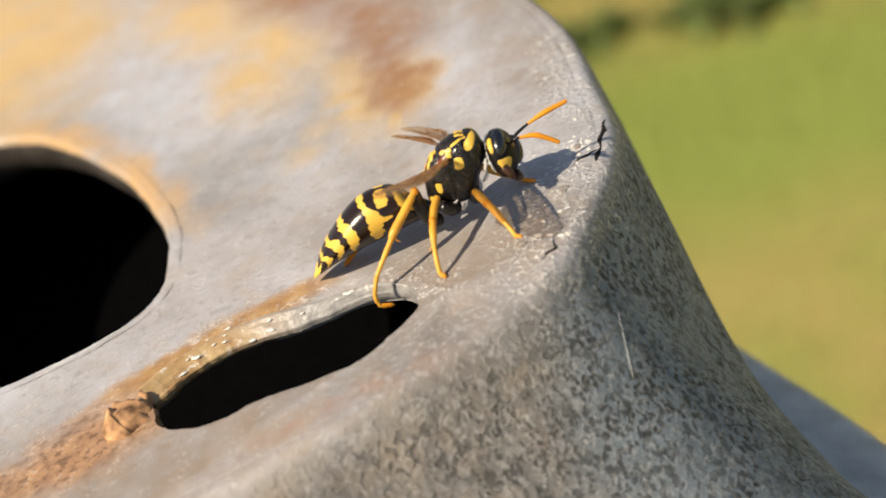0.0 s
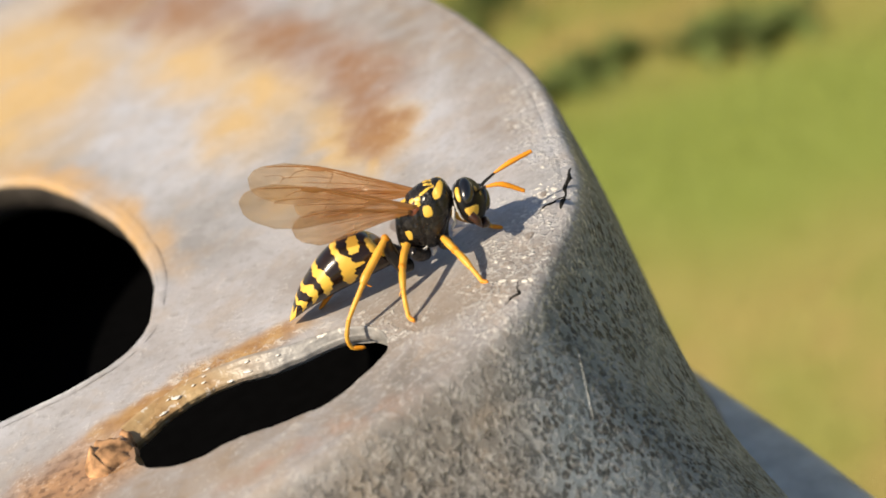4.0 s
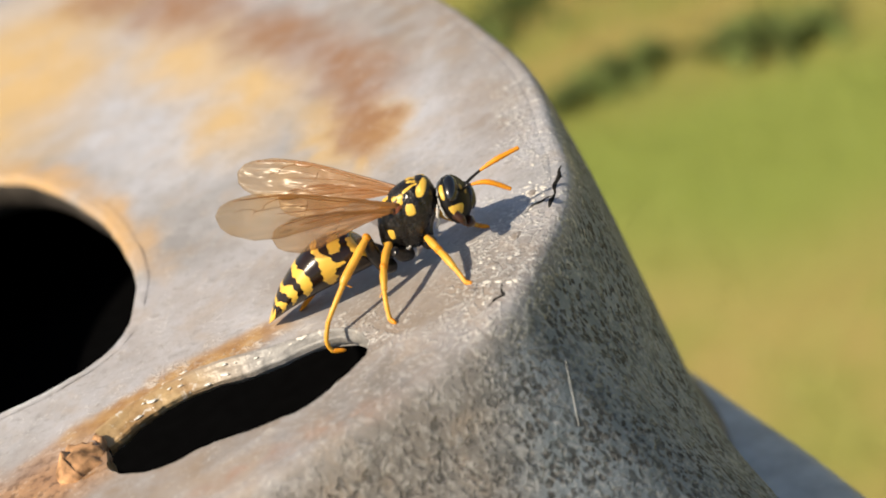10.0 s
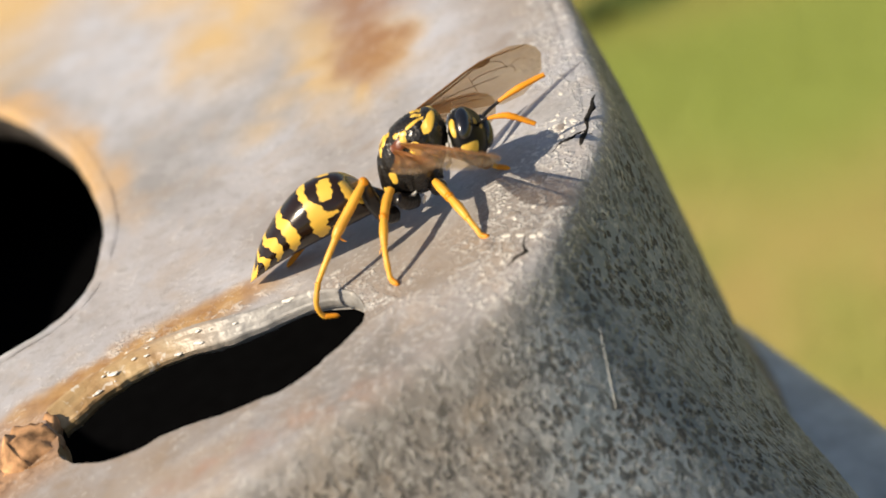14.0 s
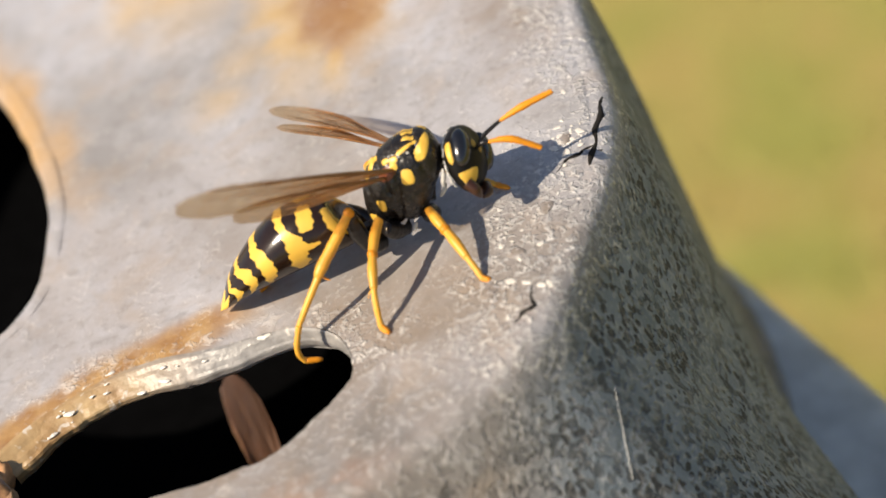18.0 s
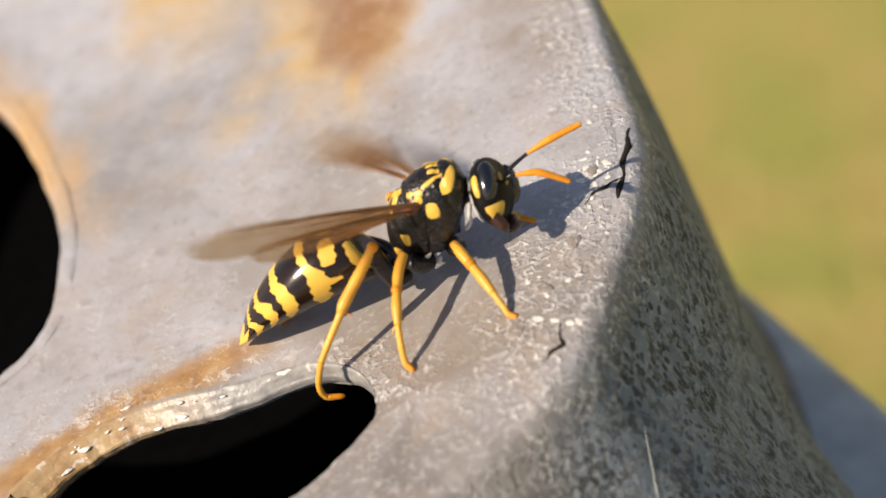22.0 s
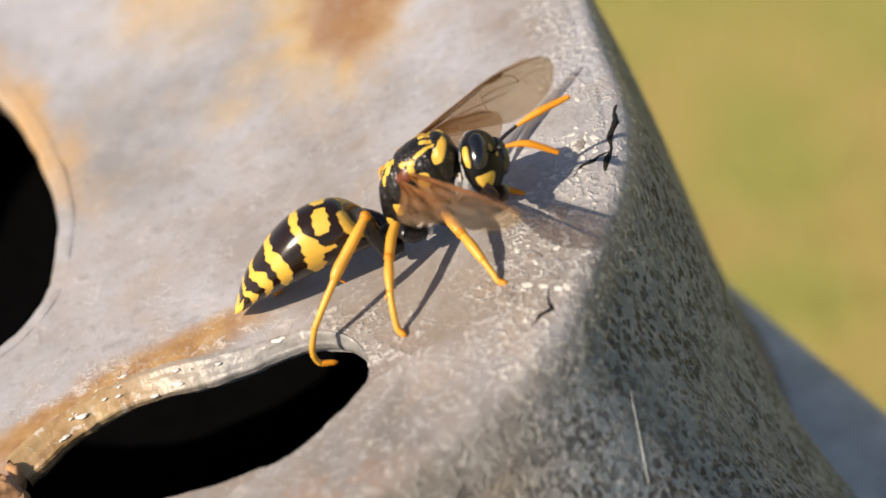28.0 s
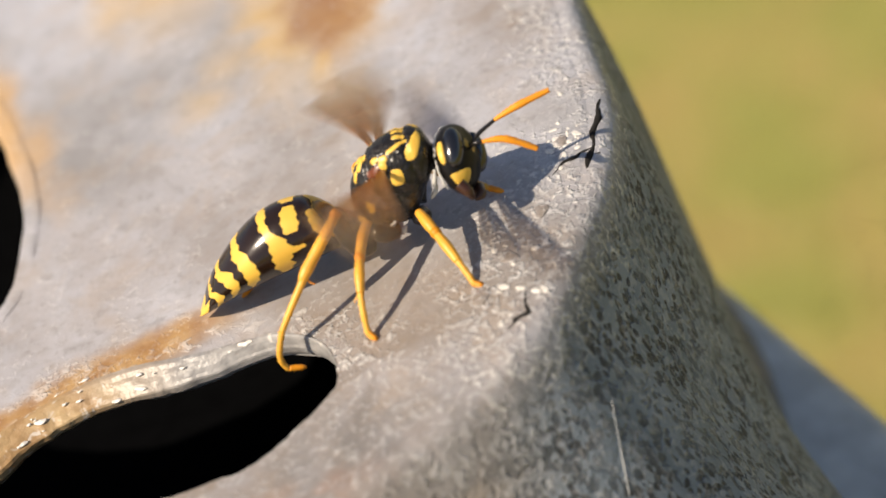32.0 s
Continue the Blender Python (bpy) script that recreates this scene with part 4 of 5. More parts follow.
    for spec in LEGS:
        leg = thing_part("leg", root, Matrix.Identity(4))
        shin = [row for row in spec if row[0] == "shin"][0]
        bm = bmesh.new()
        ball(bm, shin[1][0], (shin[2][0] * 1.35, shin[2][0] * 1.35, shin[2][0] * 1.5), 14)
        part("knee", bm, ORANGE, leg, "orange knee joint")
        for seg, pts, rad, mt in spec:
            bm = bmesh.new()
            tube(bm, pts, rad, 12, steps=12, knots=0.09 if seg == "foot" else 0.025)
            part(seg, bm, LEG if seg == "foot" else mt, leg)
            if seg == "foot":
                bm = bmesh.new()
                tip = Vector(pts[-1]) * 2 - Vector(pts[-2])
                tube(bm, [Vector(pts[-2]).lerp(Vector(pts[-1]), 0.1), pts[-1], Vector(pts[-1]).lerp(tip, 0.35)], [rad[-2] * 1.12, rad[-1] * 1.6, 0.04], 10)
                part("claw", bm, ORANGE, leg, "orange claw")
    return root


def patch(body, parent, name, where, way, half, material):
    """A yellow mark that follows the body's surface: centre (mm), long axis, half length, half width and taper."""
    bpy.context.view_layer.update()
    deps = bpy.context.evaluated_depsgraph_get()
    ok, base, normal, _ = body.closest_point_on_mesh(Vector(where) * MM, depsgraph=deps)
    x = Vector(way)
    x = (x - normal * x.dot(normal)).normalized()
    y = normal.cross(x)
    bm = bmesh.new()
    rings = []
    for k in range(1, 7):
        f = k / 6
        ring = []
        for s in range(28):
            q = 2 * math.pi * s / 28
            wob = 1 + 0.10 * noise.noise(Vector((math.cos(q) * 1.4, math.sin(q) * 1.4, where[0] * 3 + where[2])))
            cx = math.copysign(abs(math.cos(q)) ** 0.68, math.cos(q))
            cy = math.copysign(abs(math.sin(q)) ** 0.68, math.sin(q))
            p = base + (x * cx * half[0] * 1.12 + y * cy * half[1] * 1.22 * (1 + half[2] * cx)) * (f * wob * MM)
            ok, p, nn, _ = body.closest_point_on_mesh(p, depsgraph=deps)
            ring.append(bm.verts.new(p + nn * (0.035 * (1 - f ** 4) - 0.008) * MM))
        rings.append(ring)
    mid = bm.verts.new(base + normal * 0.027 * MM)
    for s in range(28):
        bm.faces.new((mid, rings[0][s], rings[0][(s + 1) % 28]))
        for r0, r1 in zip(rings, rings[1:]):
            bm.faces.new((r0[s], r1[s], r1[(s + 1) % 28], r0[(s + 1) % 28]))
    return part(name, bm, material, parent)


def both_sides(rows):
    """Each mark and its mirror image on the other flank."""
    return [r for name, w, d, z, mt in rows for r in ((name, w, d, z, mt), (name, (w[0], -w[1], w[2]), (d[0], -d[1], d[2]), z, mt))]


# edges of the yellow bands: angle from the back, front and rear edge along the body (0 to 1)
BANDS = [((0, 14, 24, 55, 78, 96), (0.226, 0.226, 0.212, 0.170, 0.150, 0.175), (0.228, 0.240, 0.285, 0.296, 0.286, 0.18)),
         ((0, 24, 48, 62, 78, 82, 87, 91, 102, 112, 134), (0.468, 0.479, 0.445, 0.412, 0.395, 0.350, 0.352, 0.408, 0.422, 0.414, 0.452), (0.521, 0.515, 0.493, 0.488, 0.486, 0.486, 0.486, 0.486, 0.486, 0.484, 0.458)),
         ((0, 30, 56, 88, 110, 128), (0.652, 0.636, 0.588, 0.552, 0.557, 0.590), (0.690, 0.690, 0.655, 0.620, 0.610, 0.596)),
         ((0, 24, 56, 94, 112, 128), (0.790, 0.779, 0.697, 0.652, 0.660, 0.690), (0.812, 0.821, 0.768, 0.702, 0.698, 0.694)),
         ((0, 50, 94, 112, 130), (0.874, 0.850, 0.745, 0.750, 0.784), (0.893, 0.880, 0.797, 0.790, 0.787))]
THORAX_MARKS = both_sides([
    ("collar_stripe", (3.31, -0.68, 4.76), (-0.46, -0.80, -0.33), (0.66, 0.20, 0.30), YELLOW),
    ("back_stripe", (2.60, -0.60, 4.95), (0.92, 0.20, 0.18), (0.50, 0.085, -0.2), YELLOW),
    ("back_spot", (2.76, -0.21, 5.11), (1, -0.2, 0), (0.26, 0.11, 0.0), YELLOW),
    ("wing_scale", (1.90, -0.76, 4.70), (1, 0, 0), (0.19, 0.13, 0.0), YELLOW),
    ("wing_scale", (1.53, -0.62, 4.70), (1, 0, 0), (0.17, 0.12, 0.0), YELLOW),
    ("wing_base", (1.80, -0.90, 4.50), (0, 0, 1), (0.18, 0.15, 0.0), YELLOW),
    ("wing_base", (1.40, -0.92, 4.30), (1, 0, 0.3), (0.38, 0.26, 0.0), REDDISH),
    ("shield_spot", (0.90, -0.16, 4.55), (0.36, 0.25, 0.29), (0.36, 0.14, -0.2), YELLOW),
    ("shield_spot", (0.50, -0.30, 4.10), (0.3, 0.1, 0.5), (0.27, 0.12, 0.0), YELLOW),
    ("flank_spot", (2.18, -1.27, 3.97), (0.12, 0.1, 1), (0.35, 0.25, -0.1), YELLOW),
    ("flank_spot", (0.50, -1.05, 2.86), (0.1, 0, 1), (0.32, 0.20, 0.2), YELLOW),
    ("flank_spot", (-0.02, -0.55, 2.12), (0, 0, 1), (0.26, 0.24, 0.0), YELLOW)])
HEAD_MARKS = [("temple_spot", (0.02, -1.42, 0.12), (-0.08, 0, 1), (0.52, 0.15, 0.1), YELLOW), ("temple_spot", (0.02, 1.42, 0.12), (-0.08, 0, 1), (0.50, 0.17, 0.1), YELLOW),
              ("brow_spot", (0.73, -0.26, 0.50), (0, 0.4, 1), (0.20, 0.12, 0.0), TAN), ("brow_spot", (0.76, 0.10, 0.30), (0, 0.4, 1), (0.18, 0.10, 0.0), TAN),
              ("face_shield", (0.42, -0.55, -1.00), (-0.2, 0.4, -0.6), (0.34, 0.40, -0.5), YELLOW)]


def thing_part(name, parent, m):
    ob = new(name)
    ob.empty_display_size = 0.001
    ob.parent = parent
    ob.matrix_local = m
    return ob


LEGS = [  # joints in millimetres in the wasp's own space
    [("hip", [(2.2, -0.5, 1.3), (2.35, -0.9, 1.5), (2.3, -1.2, 1.85)], [0.42, 0.38, 0.26], CHITIN),
     ("thigh", [(2.3, -1.15, 1.95), (2.5, -1.75, 1.78), (2.72, -2.35, 1.52)], [0.18, 0.25, 0.21], LEG),
     ("shin", [(2.72, -2.35, 1.52), (2.98, -3.05, 1.2), (3.2, -3.7, 0.82)], [0.18, 0.23, 0.17], LEG),
     ("foot", [(3.2, -3.7, 0.82), (3.4, -4.25, 0.45), (3.52, -4.62, 0.18), (3.75, -4.8, 0.12)], [0.14, 0.14, 0.13, 0.08], ORANGE)],
    [("hip", [(0.9, -0.5, 1.2), (0.6, -1.0, 1.5), (0.35, -1.4, 2.1)], [0.45, 0.42, 0.28], CHITIN),
     ("thigh", [(0.30, -1.55, 2.72), (-0.05, -2.2, 2.55), (-0.38, -3.0, 2.25)], [0.20, 0.23, 0.20], LEG),
     ("shin", [(-0.38, -3.0, 2.25), (-0.58, -3.6, 1.95), (-0.78, -4.2, 1.52)], [0.17, 0.22, 0.16], LEG),
     ("spur", [(-0.78, -4.2, 1.52), (-1.0, -4.3, 1.45), (-1.15, -4.4, 1.32)], [0.06, 0.04, 0.02], LEG),
     ("foot", [(-0.78, -4.2, 1.52), (-0.92, -4.65, 1.1), (-1.08, -5.2, 0.3), (-0.9, -5.45, 0.12)], [0.13, 0.14, 0.13, 0.08], ORANGE)],
    [("hip", [(-0.25, -0.5, 0.9), (-0.5, -0.8, 1.1), (-0.75, -1.15, 1.5)], [0.42, 0.42, 0.32], CHITIN),
     ("thigh", [(-0.72, -1.15, 1.4), (-0.80, -1.3, 2.4), (-0.72, -1.5, 3.5)], [0.30, 0.40, 0.28], CHITIN),
     ("shin", [(-0.70, -1.5, 3.6), (-1.5, -2.1, 3.15), (-2.58, -2.8, 2.5), (-2.9, -3.0, 2.25)], [0.18, 0.24, 0.26, 0.17], LEG),
     ("spur", [(-2.75, -2.9, 2.3), (-2.6, -3.05, 2.05), (-2.45, -3.1, 1.95)], [0.07, 0.04, 0.02], ORANGE),
     ("heel", [(-2.8, -2.95, 2.3), (-3.7, -3.5, 1.6), (-4.44, -3.9, 0.95)], [0.17, 0.15, 0.13], LEG),
     ("foot", [(-4.44, -3.9, 0.95), (-4.95, -4.23, 0.1), (-4.90, -4.28, -0.6), (-4.4, -4.24, -0.85)], [0.14, 0.13, 0.12, 0.08], ORANGE)],
    [("hip", [(2.2, 0.5, 1.3), (2.5, 1.1, 1.7), (3.0, 1.9, 1.8)], [0.40, 0.36, 0.24], CHITIN),
     ("shin", [(3.0, 1.9, 1.8), (3.7, 1.8, 1.1), (4.5, 1.5, 0.5)], [0.20, 0.24, 0.17], LEG),
     ("foot", [(4.5, 1.5, 0.5), (5.1, 1.0, 0.2), (5.5, 0.6, 0.15)], [0.15, 0.13, 0.08], ORANGE)],
    [("hip", [(0.9, 0.5, 1.2), (0.5, 1.8, 2.2), (0.3, 2.6, 2.6)], [0.42, 0.36, 0.26], CHITIN),
     ("shin", [(0.3, 2.6, 2.6), (0.0, 3.8, 1.8), (-0.2, 4.6, 1.1)], [0.18, 0.23, 0.17], LEG),
     ("foot", [(-0.2, 4.6, 1.1), (-0.4, 5.4, 0.4), (-0.3, 5.9, 0.12)], [0.15, 0.13, 0.08], ORANGE)],
    [("hip", [(-0.25, 0.5, 0.9), (-1.0, 1.3, 1.4), (-1.8, 1.9, 1.7)], [0.40, 0.38, 0.26], CHITIN),
     ("shin", [(-1.8, 1.9, 1.7), (-3.2, 2.0, 1.2), (-4.4, 1.9, 0.8)], [0.18, 0.24, 0.17], LEG),
     ("foot", [(-4.4, 1.9, 0.8), (-5.2, 1.4, 0.4), (-6.1, 0.8, 0.12)], [0.17, 0.14, 0.09], LEG)],
]


def wing(name, parent, length, width, side, hind=False, skin=None):
    """Flat stiff wing in its own space: root at the origin, tip along +x, front edge towards +y."""
    root = thing_part(name, parent, Matrix.Identity(4))
    n = 40
    bm = bmesh.new()
    front, back = [], []
    knots = (0.0, 0.10, 0.25, 0.45, 0.65, 0.80, 0.92, 0.975, 1.0)
    top = (0.02, 0.09, 0.20, 0.32, 0.41, 0.42, 0.31, 0.19, 0.0)
    bottom = (-0.06, -0.09, -0.18, -0.36, -0.56, -0.58, -0.44, -0.28, -0.02)
    for i in range(n + 1):
        s = i / n
        z = 0.05 * math.sin(s * 9)
        front.append(Vector((length * s, width * float(np.interp(s, knots, top)), z)))
        back.append(Vector((length * s, width * float(np.interp(s, knots, bottom)), -0.12 * math.sin(s * 3))))
    rows = []
    for k in range(9):
        rows.append([bm.verts.new((f.lerp(b, k / 8) + Vector((0, 0, 0.09 * math.sin(k * 2.4) * math.sin(i / n * 3)))) * MM) for i, (f, b) in enumerate(zip(front, back))])
    for r0, r1 in zip(rows, rows[1:]):
        for i in range(n):
            bm.faces.new((r0[i], r0[i + 1], r1[i + 1], r1[i]))
    me = part("membrane", bm, skin or WING, root, "thin wing skin with its pale sheen painted in" if skin else "smoky amber wing skin")
    sol = me.modifiers.new("thick", "SOLIDIFY")
    sol.thickness = 0.00003
    veins = [[(0.0, 0.02, 0.15), (0.3, 0.02, 0.11), (0.62, 0.02, 0.10), (0.9, 0.03, 0.04)], [(0.0, 0.25, 0.11), (0.30, 0.17, 0.07), (0.62, 0.04, 0.07)],
             [(0.0, 0.45, 0.08), (0.22, 0.40, 0.045), (0.42, 0.42, 0.035), (0.68, 0.45, 0.03)], [(0.0, 0.7, 0.06), (0.30, 0.74, 0.035), (0.55, 0.80, 0.025)],
             [(0.22, 0.40, 0.035), (0.35, 0.58, 0.03), (0.52, 0.62, 0.025)], [(0.50, 0.30, 0.035), (0.62, 0.28, 0.035), (0.78, 0.36, 0.03), (0.80, 0.5, 0.025)],
             [(0.66, 0.10, 0.035), (0.74, 0.22, 0.035), (0.76, 0.38, 0.03)], [(0.52, 0.12, 0.03), (0.50, 0.30, 0.03), (0.53, 0.62, 0.025)], [(0.78, 0.36, 0.025), (0.84, 0.30, 0.02), (0.90, 0.34, 0.02)]]
    if hind:
        veins = veins[:4]
    for v in veins:
        bm = bmesh.new()
        pts = []
        for s, k, r in v:
            i = min(int(s * n), n)
            pts.append(front[i].lerp(back[i], k))
        tube(bm, pts, [r * 0.55 for _, _, r in v], 6)
        part("vein", bm, VEIN, root)
    if not hind:
        bm = bmesh.new()
        i = int(0.62 * n)
        ball(bm, front[i] + Vector((0, -0.14, 0.0)), (0.62, 0.17, 0.05), 16)
        part("wing_spot", bm, VEIN, root, "orange-brown spot on the front edge")
    return root


def wing_pose(root, tip, lift, flip):
    """Root place in mm, the way to the tip, and the way that the wing's upper face looks."""
    x = Vector(tip).normalized()
    z = Vector(lift)
    z = (z - x * z.dot(x)).normalized()
    y = z.cross(x)
    if flip:
        y, z = -y, -z
    m = Matrix((x, y, z)).transposed().to_4x4()
    return Matrix.Translation(Vector(root) * MM) @ m


build_ground()
build_cap()
WASP = build_wasp("paper_wasp", pose(0, 6.6 * MM, 0, 0, 0, math.degrees(math.atan2(1.4, 10.3))), "black and yellow paper wasp with orange feelers standing on the metal")
cam.data.dof.focus_object = WASP
NEAR_FORE = wing("fore_wing", WASP, 10.2, 2.6, -1)
NEAR_HIND = wing("hind_wing", WASP, 6.9, 2.0, -1, True)
FAR_FORE = wing("fore_wing", WASP, 10.2, 2.6, 1)
FAR_HIND = wing("hind_wing", WASP, 6.9, 2.0, 1, True)
INNER = build_wasp("paper_wasp", pose(-0.01, 0, -0.016), "second black and yellow paper wasp moving inside the dark slit")
INNER_WING = wing("fore_wing", INNER, 10.2, 2.6, -1, skin=SHEEN)
grass_patch("grass", -1.35, 1.15, -0.1, 2.9, 120000, 0.018, 0.0016, BLADE, "short dry yellow-green lawn grass", "grass", 5)


def weed(where, spread, seed):
    """A low clump of broad dark leaves on the lawn."""
    rnd = random.Random(seed)
    root = thing("weed", Matrix.Translation(where), "low clump of dark green leaves on the lawn", "plant", "dark clumps on the lawn")
    for _ in range(64):
        bm = bmesh.new()
        a, r = rnd.uniform(0, 6.283), spread * abs(rnd.gauss(0, 0.75))
        px, py, ln, w, b = math.cos(a) * r * 1.7, math.sin(a) * r * 0.9, rnd.uniform(0.012, 0.024), rnd.uniform(0.004, 0.008), rnd.uniform(0, 6.283)
        rows = []
        for k in range(7):
            t = k / 6
            wide = w * math.sin(math.pi * (0.08 + 0.9 * t)) + 0.0004
            c = Vector((px + math.cos(b) * ln * t, py + math.sin(b) * ln * t, -0.004 + 0.026 * math.sin(t * 2.0)))
            side = Vector((-math.sin(b), math.cos(b), 0.0)) * wide
            rows.append([bm.verts.new(c - side + Vector((0, 0, 0.003))), bm.verts.new(c), bm.verts.new(c + side + Vector((0, 0, 0.003)))])
        for q, u in zip(rows, rows[1:]):
            bm.faces.new((q[0], q[1], u[1], u[0]))
            bm.faces.new((q[1], q[2], u[2], u[1]))
        part("leaf", bm, SHRUB, root)


for k, (x, y, sp) in enumerate(((-0.125, 1.665, 0.034), (-0.175, 1.64, 0.03), (0.0, 1.625, 0.034), (0.05, 1.585, 0.030), (-0.25, 1.95, 0.06), (-0.31, 1.90, 0.05))):
    weed((x, y, -0.752), sp, 40 + k)


FLUTTER = {7, 11, 13, 15.5, 16, 16.5, 19, 20, 21, 22, 22.5, 23, 26.5, 27, 28.5, 29, 32}  # seconds at which the wings buzz


def flap_rows(flaps, near, hind):
    """Rows for one wing. The hind wing lies a little behind the fore wing."""
    root = Vector((1.7, -0.95, 4.35) if near else (1.9, 0.95, 4.45))
    if hind:
        root += Vector((-0.45, 0.0, -0.12))
    rows = []
    for row in flaps:
        way = Vector(row[1:4] if near else row[4:7]).normalized()
        tilt = radians(row[7] if near else row[8])
        lift = Vector((0.13, -0.79, 0.61)) * math.cos(tilt) + Vector((0.36, 0.60, 0.70)) * math.sin(tilt)
        m = wing_pose(root, way, lift, not near)
        if hind:
            m = m @ pose(0, 0, -0.00008, 0, 0, -10)
        buzz = 15 if row[0] in (19, 22, 23, 27, 29, 32) else 7 if row[0] in FLUTTER else 0
        for step in ((-1, 0, 1) if buzz else (0,)):
            t = row[0] + step / 30
            if 0 <= t <= 32:
                rows.append((t, m @ Matrix.Rotation(radians(buzz * step), 4, Vector((0.0, 0.5, 0.85)))))
    return eased(rows)


def eased(rows):
    """Rows with further ones between where a thing turns far."""
    out = rows[:1]
    for t, m in rows[1:]:
        t0, m0 = out[-1]
        q0, q1 = m0.to_quaternion(), m.to_quaternion()
        q0.make_compatible(q1)
        n = 1 + int(q0.rotation_difference(q1).angle / 1.1)
        for k in range(1, n):
            turn = q0.slerp(q1, k / n).to_matrix().to_4x4()
            out.append((t0 + (t - t0) * k / n, Matrix.Translation(m0.translation.lerp(m.translation, k / n)) @ turn))
        out.append((t, m))
    return out


def aimed(tip, local_tip, way, face, local_way, local_face):
    """The pose that brings local_tip (mm) to tip (mm), local_way to way and local_face towards face."""
    def basis(a, b):
        a = Vector(a).normalized()
        b = Vector(b)
        b = (b - a * b.dot(a)).normalized()
        return Matrix((a, b, a.cross(b))).transposed()
    r = basis(way, face) @ basis(local_way, local_face).transposed()
    return Matrix.Translation((Vector(tip) - r @ Vector(local_tip)) * MM) @ r.to_4x4()


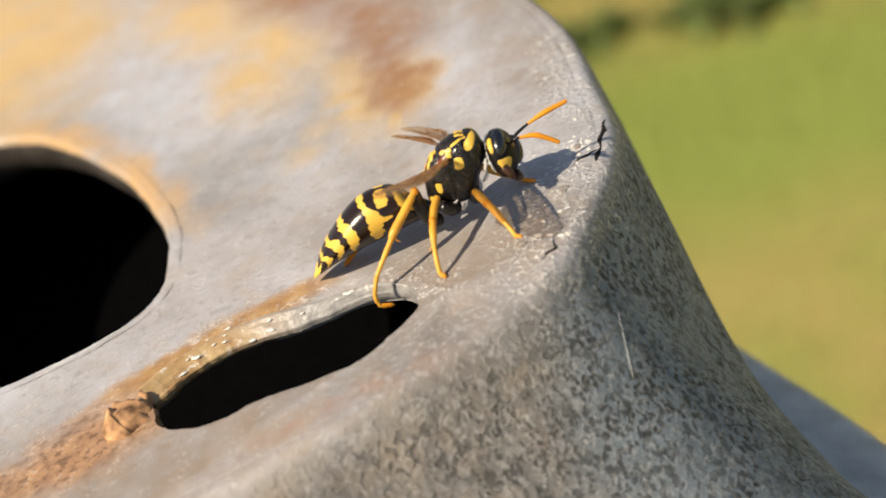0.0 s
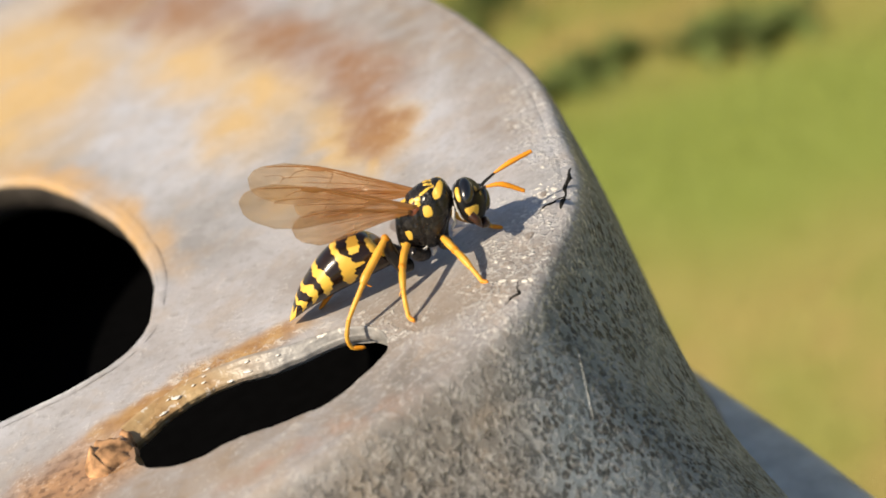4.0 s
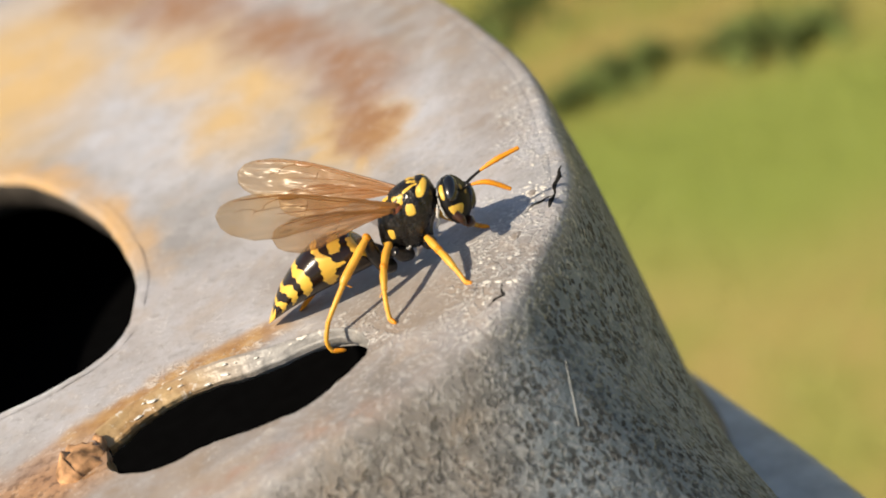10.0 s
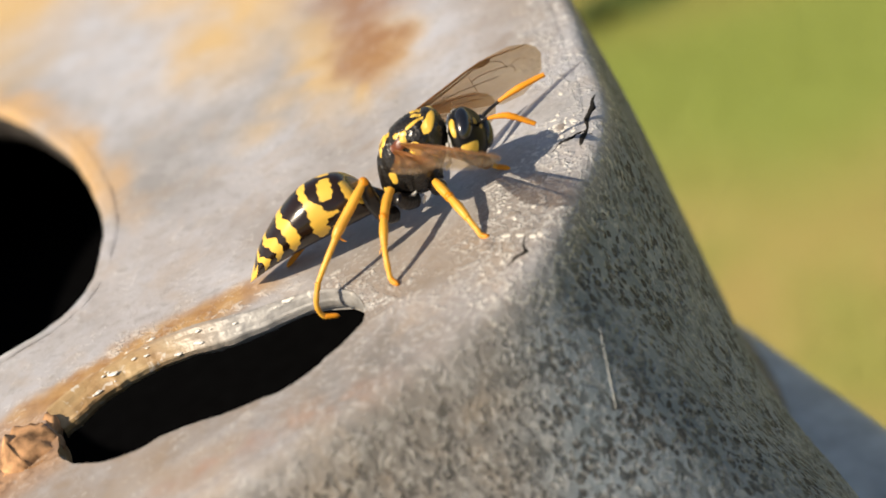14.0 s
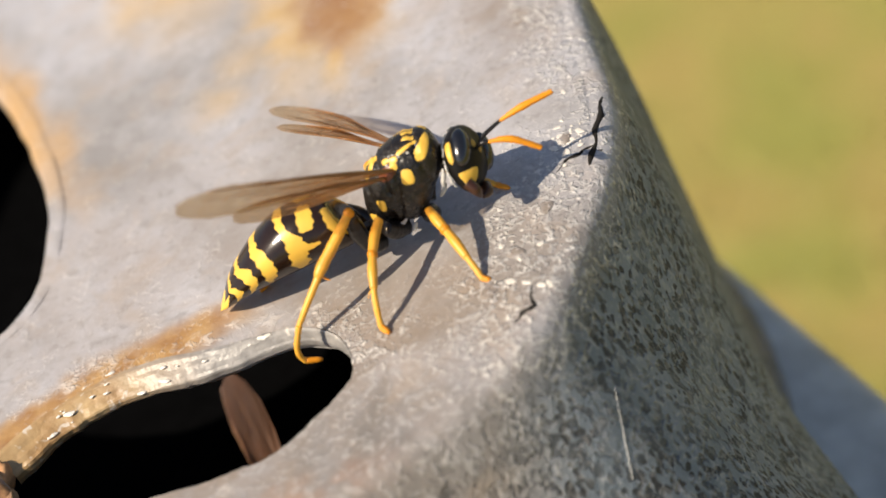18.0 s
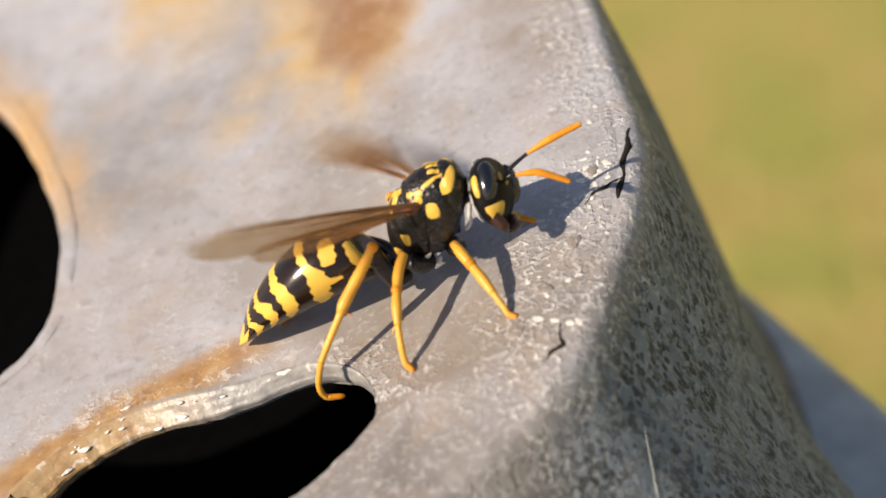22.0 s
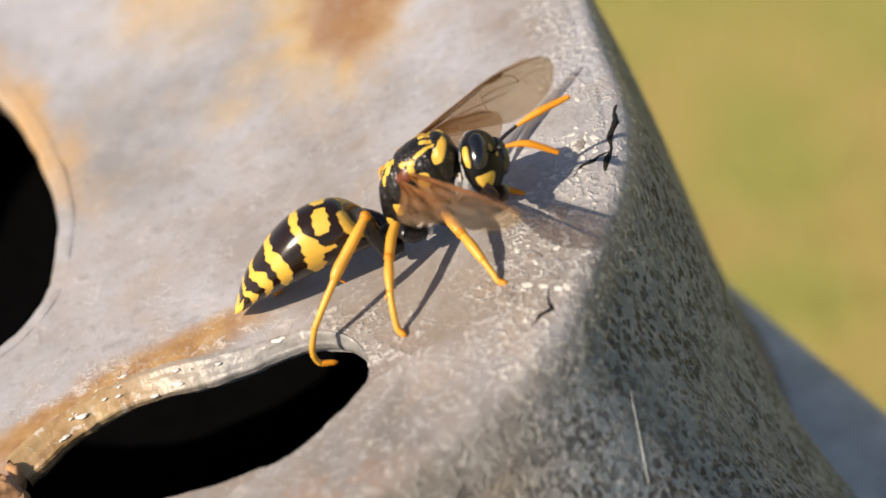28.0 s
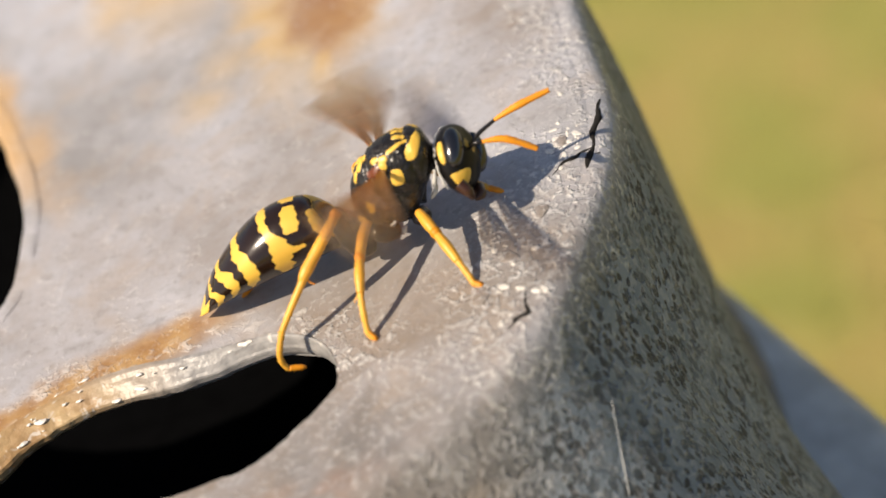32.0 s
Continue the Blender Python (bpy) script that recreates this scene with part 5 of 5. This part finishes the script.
def motions():
    flaps = [  # seconds, way to the tip of the near wing, of the far wing, their tilts
        (0, -0.29, -0.88, 0.37, -0.15, 0.95, -0.29, 103, 82),
        (0.5, -0.20, -0.93, 0.32, -0.12, 0.93, -0.35, 86, 88),
        (1, -0.89, 0.04, 0.46, -0.88, 0.31, 0.37, 155, 6),
        (1.5, 0.43, -0.87, 0.23, 0.69, 0.69, -0.22, 55, 157),
        (2, -0.87, 0.05, 0.50, -0.81, 0.45, 0.37, 155, 6),
        (2.5, 0.38, -0.91, 0.16, 0.58, 0.75, -0.33, 55, 157),
        (3, -0.80, -0.38, 0.47, -0.64, 0.76, -0.14, 100, 75),
        (3.5, -0.10, -0.94, 0.34, -0.04, 0.95, -0.30, 70, 109),
        (4, -0.89, 0.04, 0.46, -0.88, 0.31, 0.37, 155, 6),
        (4.5, 0.36, -0.92, 0.15, 0.52, 0.79, -0.32, 55, 157),
        (5, -0.87, 0.05, 0.50, -0.81, 0.45, 0.37, 155, 6),
        (5.5, -0.71, -0.41, 0.57, -0.59, 0.81, 0.01, 105, 6),
        (6, -0.88, 0.05, 0.47, -0.82, 0.51, 0.25, 155, 6),
        (6.5, -0.66, -0.31, 0.69, -0.49, 0.84, 0.25, 120, 65),
        (7, 0.36, -0.92, 0.15, 0.52, 0.79, -0.32, 28, 157),
        (7.5, -0.91, 0.02, 0.42, -0.79, 0.54, 0.28, 155, 6),
        (8, -0.51, -0.70, 0.50, -0.40, 0.90, -0.15, 95, 82),
        (8.5, -0.88, 0.03, 0.48, -0.77, 0.61, 0.21, 155, 6),
        (9, 0.19, -0.96, 0.22, 0.60, 0.71, -0.36, 55, 157),
        (9.5, -0.84, -0.19, 0.51, -0.78, 0.58, 0.24, 155, 6),
        (10, -0.92, -0.03, 0.40, -0.84, 0.45, 0.30, 155, 6),
        (10.5, -0.84, -0.28, 0.47, -0.76, 0.62, 0.19, 110, 6),
        (11, 0.34, -0.93, 0.14, 0.65, 0.69, -0.31, 32, 157),
        (11.5, 0.38, -0.92, 0.11, 0.55, 0.76, -0.33, 55, 157),
        (12, -0.78, -0.33, 0.53, -0.78, 0.59, 0.21, 115, 35),
        (12.5, 0.07, -0.94, 0.33, 0.46, 0.80, -0.39, 55, 157),
        (13, 0.41, -0.90, 0.18, 0.70, 0.66, -0.27, 25, 157),
        (13.5, -0.77, -0.25, 0.59, -0.78, 0.58, 0.24, 110, 6),
        (14, 0.41, -0.90, 0.18, 0.70, 0.66, -0.27, 55, 157),
        (14.5, -0.86, 0.03, 0.50, -0.81, 0.49, 0.32, 155, 6),
        (15, 0.29, -0.95, 0.10, 0.60, 0.71, -0.38, 55, 157),
        (15.5, -0.85, -0.20, 0.49, -0.71, 0.71, -0.07, 155, 6),
        (16, 0.29, -0.95, 0.10, 0.60, 0.71, -0.38, 55, 157),
        (16.5, -0.07, -0.91, 0.40, -0.28, 0.94, -0.19, 67, 49),
        (17, -0.86, 0.03, 0.50, -0.81, 0.49, 0.32, 155, 6),
        (17.5, -0.87, 0.02, 0.50, -0.80, 0.53, 0.29, 155, 6),
        (18, -0.71, -0.45, 0.54, -0.51, 0.85, -0.15, 120, 75),
        (18.5, 0.12, -0.94, 0.32, 0.59, 0.73, -0.35, 55, 157),
        (19, -0.02, -0.83, 0.56, -0.39, 0.92, -0.09, 61, 28),
        (19.5, 0.23, -0.95, 0.19, 0.63, 0.70, -0.33, 55, 157),
        (20, 0.13, -0.92, 0.36, 0.64, 0.69, -0.33, 32, 157),
        (20.5, -0.91, -0.04, 0.41, -0.83, 0.51, 0.24, 155, 6),
        (21, 0.25, -0.94, 0.21, 0.53, 0.78, -0.35, 22, 110),
        (21.5, 0.07, -0.91, 0.40, -0.01, 0.95, -0.32, 55, 116),
        (22, -0.76, -0.41, 0.50, -0.40, 0.89, -0.22, 120, 75),
        (22.5, -0.22, -0.81, 0.55, -0.45, 0.89, -0.07, 90, 17),
        (23, 0.06, -0.93, 0.37, 0.14, 0.93, -0.34, 30, 144),
        (23.5, -0.87, 0.02, 0.49, -0.82, 0.43, 0.37, 155, 6),
        (24, -0.88, -0.08, 0.47, -0.82, 0.50, 0.26, 92, 6),
        (24.5, -0.84, -0.20, 0.50, -0.74, 0.66, 0.10, 155, 75),
        (25, 0.13, -0.92, 0.36, 0.64, 0.69, -0.33, 55, 157),
        (25.5, -0.87, 0.02, 0.49, -0.82, 0.43, 0.37, 155, 6),
        (26, 0.37, -0.90, 0.23, 0.67, 0.66, -0.34, 55, 157),
        (26.5, -0.03, -0.94, 0.33, 0.03, 0.96, -0.28, 62, 124),
        (27, 0.00, -0.95, 0.28, 0.40, 0.81, -0.44, 25, 157),
        (27.5, -0.92, -0.05, 0.38, -0.81, 0.52, 0.27, 105, 6),
        (28, 0.37, -0.90, 0.23, 0.67, 0.66, -0.34, 55, 157),
        (28.5, 0.03, -0.90, 0.44, -0.20, 0.96, -0.20, 57, 68),
        (29, -0.30, -0.90, 0.30, 0.30, 0.85, -0.44, 40, 157),
        (29.5, -0.89, -0.00, 0.46, -0.80, 0.58, 0.17, 155, 6),
        (30, 0.29, -0.95, 0.13, 0.51, 0.77, -0.39, 55, 157),
        (30.5, 0.29, -0.94, 0.20, 0.41, 0.81, -0.42, 70, 105),
        (31, 0.26, -0.96, 0.11, 0.52, 0.78, -0.34, 55, 157),
        (31.5, 0.29, -0.94, 0.16, 0.61, 0.72, -0.33, 55, 157),
        (32, -0.05, -0.93, 0.33, -0.13, 0.97, -0.23, 40, 86),
    ]
    for ob, near, hind in ((NEAR_FORE, True, False), (NEAR_HIND, True, True), (FAR_FORE, False, False), (FAR_HIND, False, True)):
        walk(ob, flap_rows(flaps, near, hind))
    to_cam = (0.2, -0.77, 0.6)

    def feeler(x, y, z):
        return aimed((x, y, z), (8.3, 0.0, 3.5), (0.12, 0.45, 0.88), to_cam, (1, 0, 0), (0, 0.5, 0.85))

    def tip(x, y, z, wx=-0.1, wy=0.2, wz=0.95, face=to_cam):
        return aimed((x, y, z), (-1.4, -6.1, 12.6), (wx, wy, wz), face, (-0.3, -0.5, 0.8), (-0.6, 0.8, 0.3))

    def rear(x, y, z):
        return aimed((x, y, z), (-8.0, 0.0, 0.4), (-0.72, -0.30, 0.62), (0.1, -0.6, 0.8), (-1, 0, 0), (0, 0, 1))

    back = wing_pose((1.7, -0.95, 4.35), (-0.3, -0.5, 0.8), (-0.6, 0.8, 0.3), False)
    away = wing_pose((1.7, -0.95, 4.35), (0.75, -0.5, -0.4), (0.1, -0.6, 0.8), False)
    walk(INNER_WING, eased([(0.0, away), (5.0, away), (6.0, back), (16.3, back), (16.7, away), (17.2, away), (17.6, back), (32.0, back)]))
    side = (0.93, 0.0, -0.38)
    low = tip(-8, -0.5, -9.0)
    walk(INNER, eased([(0.0, feeler(-6.0, 0.5, -7.0)), (1.2, feeler(-6.6, 0.5, -6.5)), (1.5, feeler(-6.6, 0.4, -1.6)), (2.0, feeler(-6.4, 1.0, 0.1)), (2.3, feeler(-6.0, 0.6, -5.0)), (3.0, feeler(-7.0, 0.6, -9.0)),
                       (6.0, low), (6.8, tip(-8.4, 0.0, -3.0)), (7.0, tip(-8.4, 0.0, -0.4)), (7.5, tip(-7.4, -0.4, -0.8)), (7.9, low), (12.6, low), (13.0, tip(-9.5, -1.5, -3.5)), (13.4, low), (15.8, low),
                       (16.8, rear(-8.6, 0.4, -4.4)), (17.0, rear(-8.0, 0.2, -3.2)), (17.2, rear(-7.6, 0.3, -4.0)), (17.8, tip(-7.4, 1.2, -0.6, -0.12, 0.35, 0.9, side)), (18.0, tip(-7.9, 1.6, -0.1, -0.05, 0.3, 0.9, (0.92, -0.35, -0.15))), (18.5, tip(-9.0, -1.0, 0.2, -0.3)), (18.9, low), (19.7, low),
                       (20.0, tip(-10.6, 1.2, 0.1, -0.15, 0.1)), (20.5, tip(-10.2, 0.0, -0.6, -0.2)), (20.8, tip(-6.4, -2.0, -3.0)), (21.0, tip(-5.4, -2.9, -1.2, 0.2, 0.2, 0.95, side)), (21.5, tip(-6.0, -1.6, -1.0, -0.3)), (21.9, low), (22.7, low),
                       (23.0, tip(-11.9, -0.8, -0.3, -0.5, 0.2, 0.8, (0.75, -0.25, 0.45))), (23.5, tip(-9.5, -1.5, -0.6, -0.4)), (24.0, tip(-11.3, 1.0, -0.2, -0.50, 0.45, 0.7, (0.45, 0.35, 0.8))), (24.4, low), (26.7, low), (27.0, tip(-5.2, -2.6, -0.8, -0.3, 0.2, 0.95, side)), (27.4, low), (28.2, low),
                       (28.5, tip(-5.7, 1.6, -0.2)), (28.8, tip(-8.0, -2.6, -0.8, -0.3)), (29.0, tip(-8.6, -3.7, -0.4, -0.35, 0.2, 0.9, side)), (29.2, tip(-11.5, -0.5, -0.5, -0.5)), (29.6, low), (32.0, low)]))


motions()
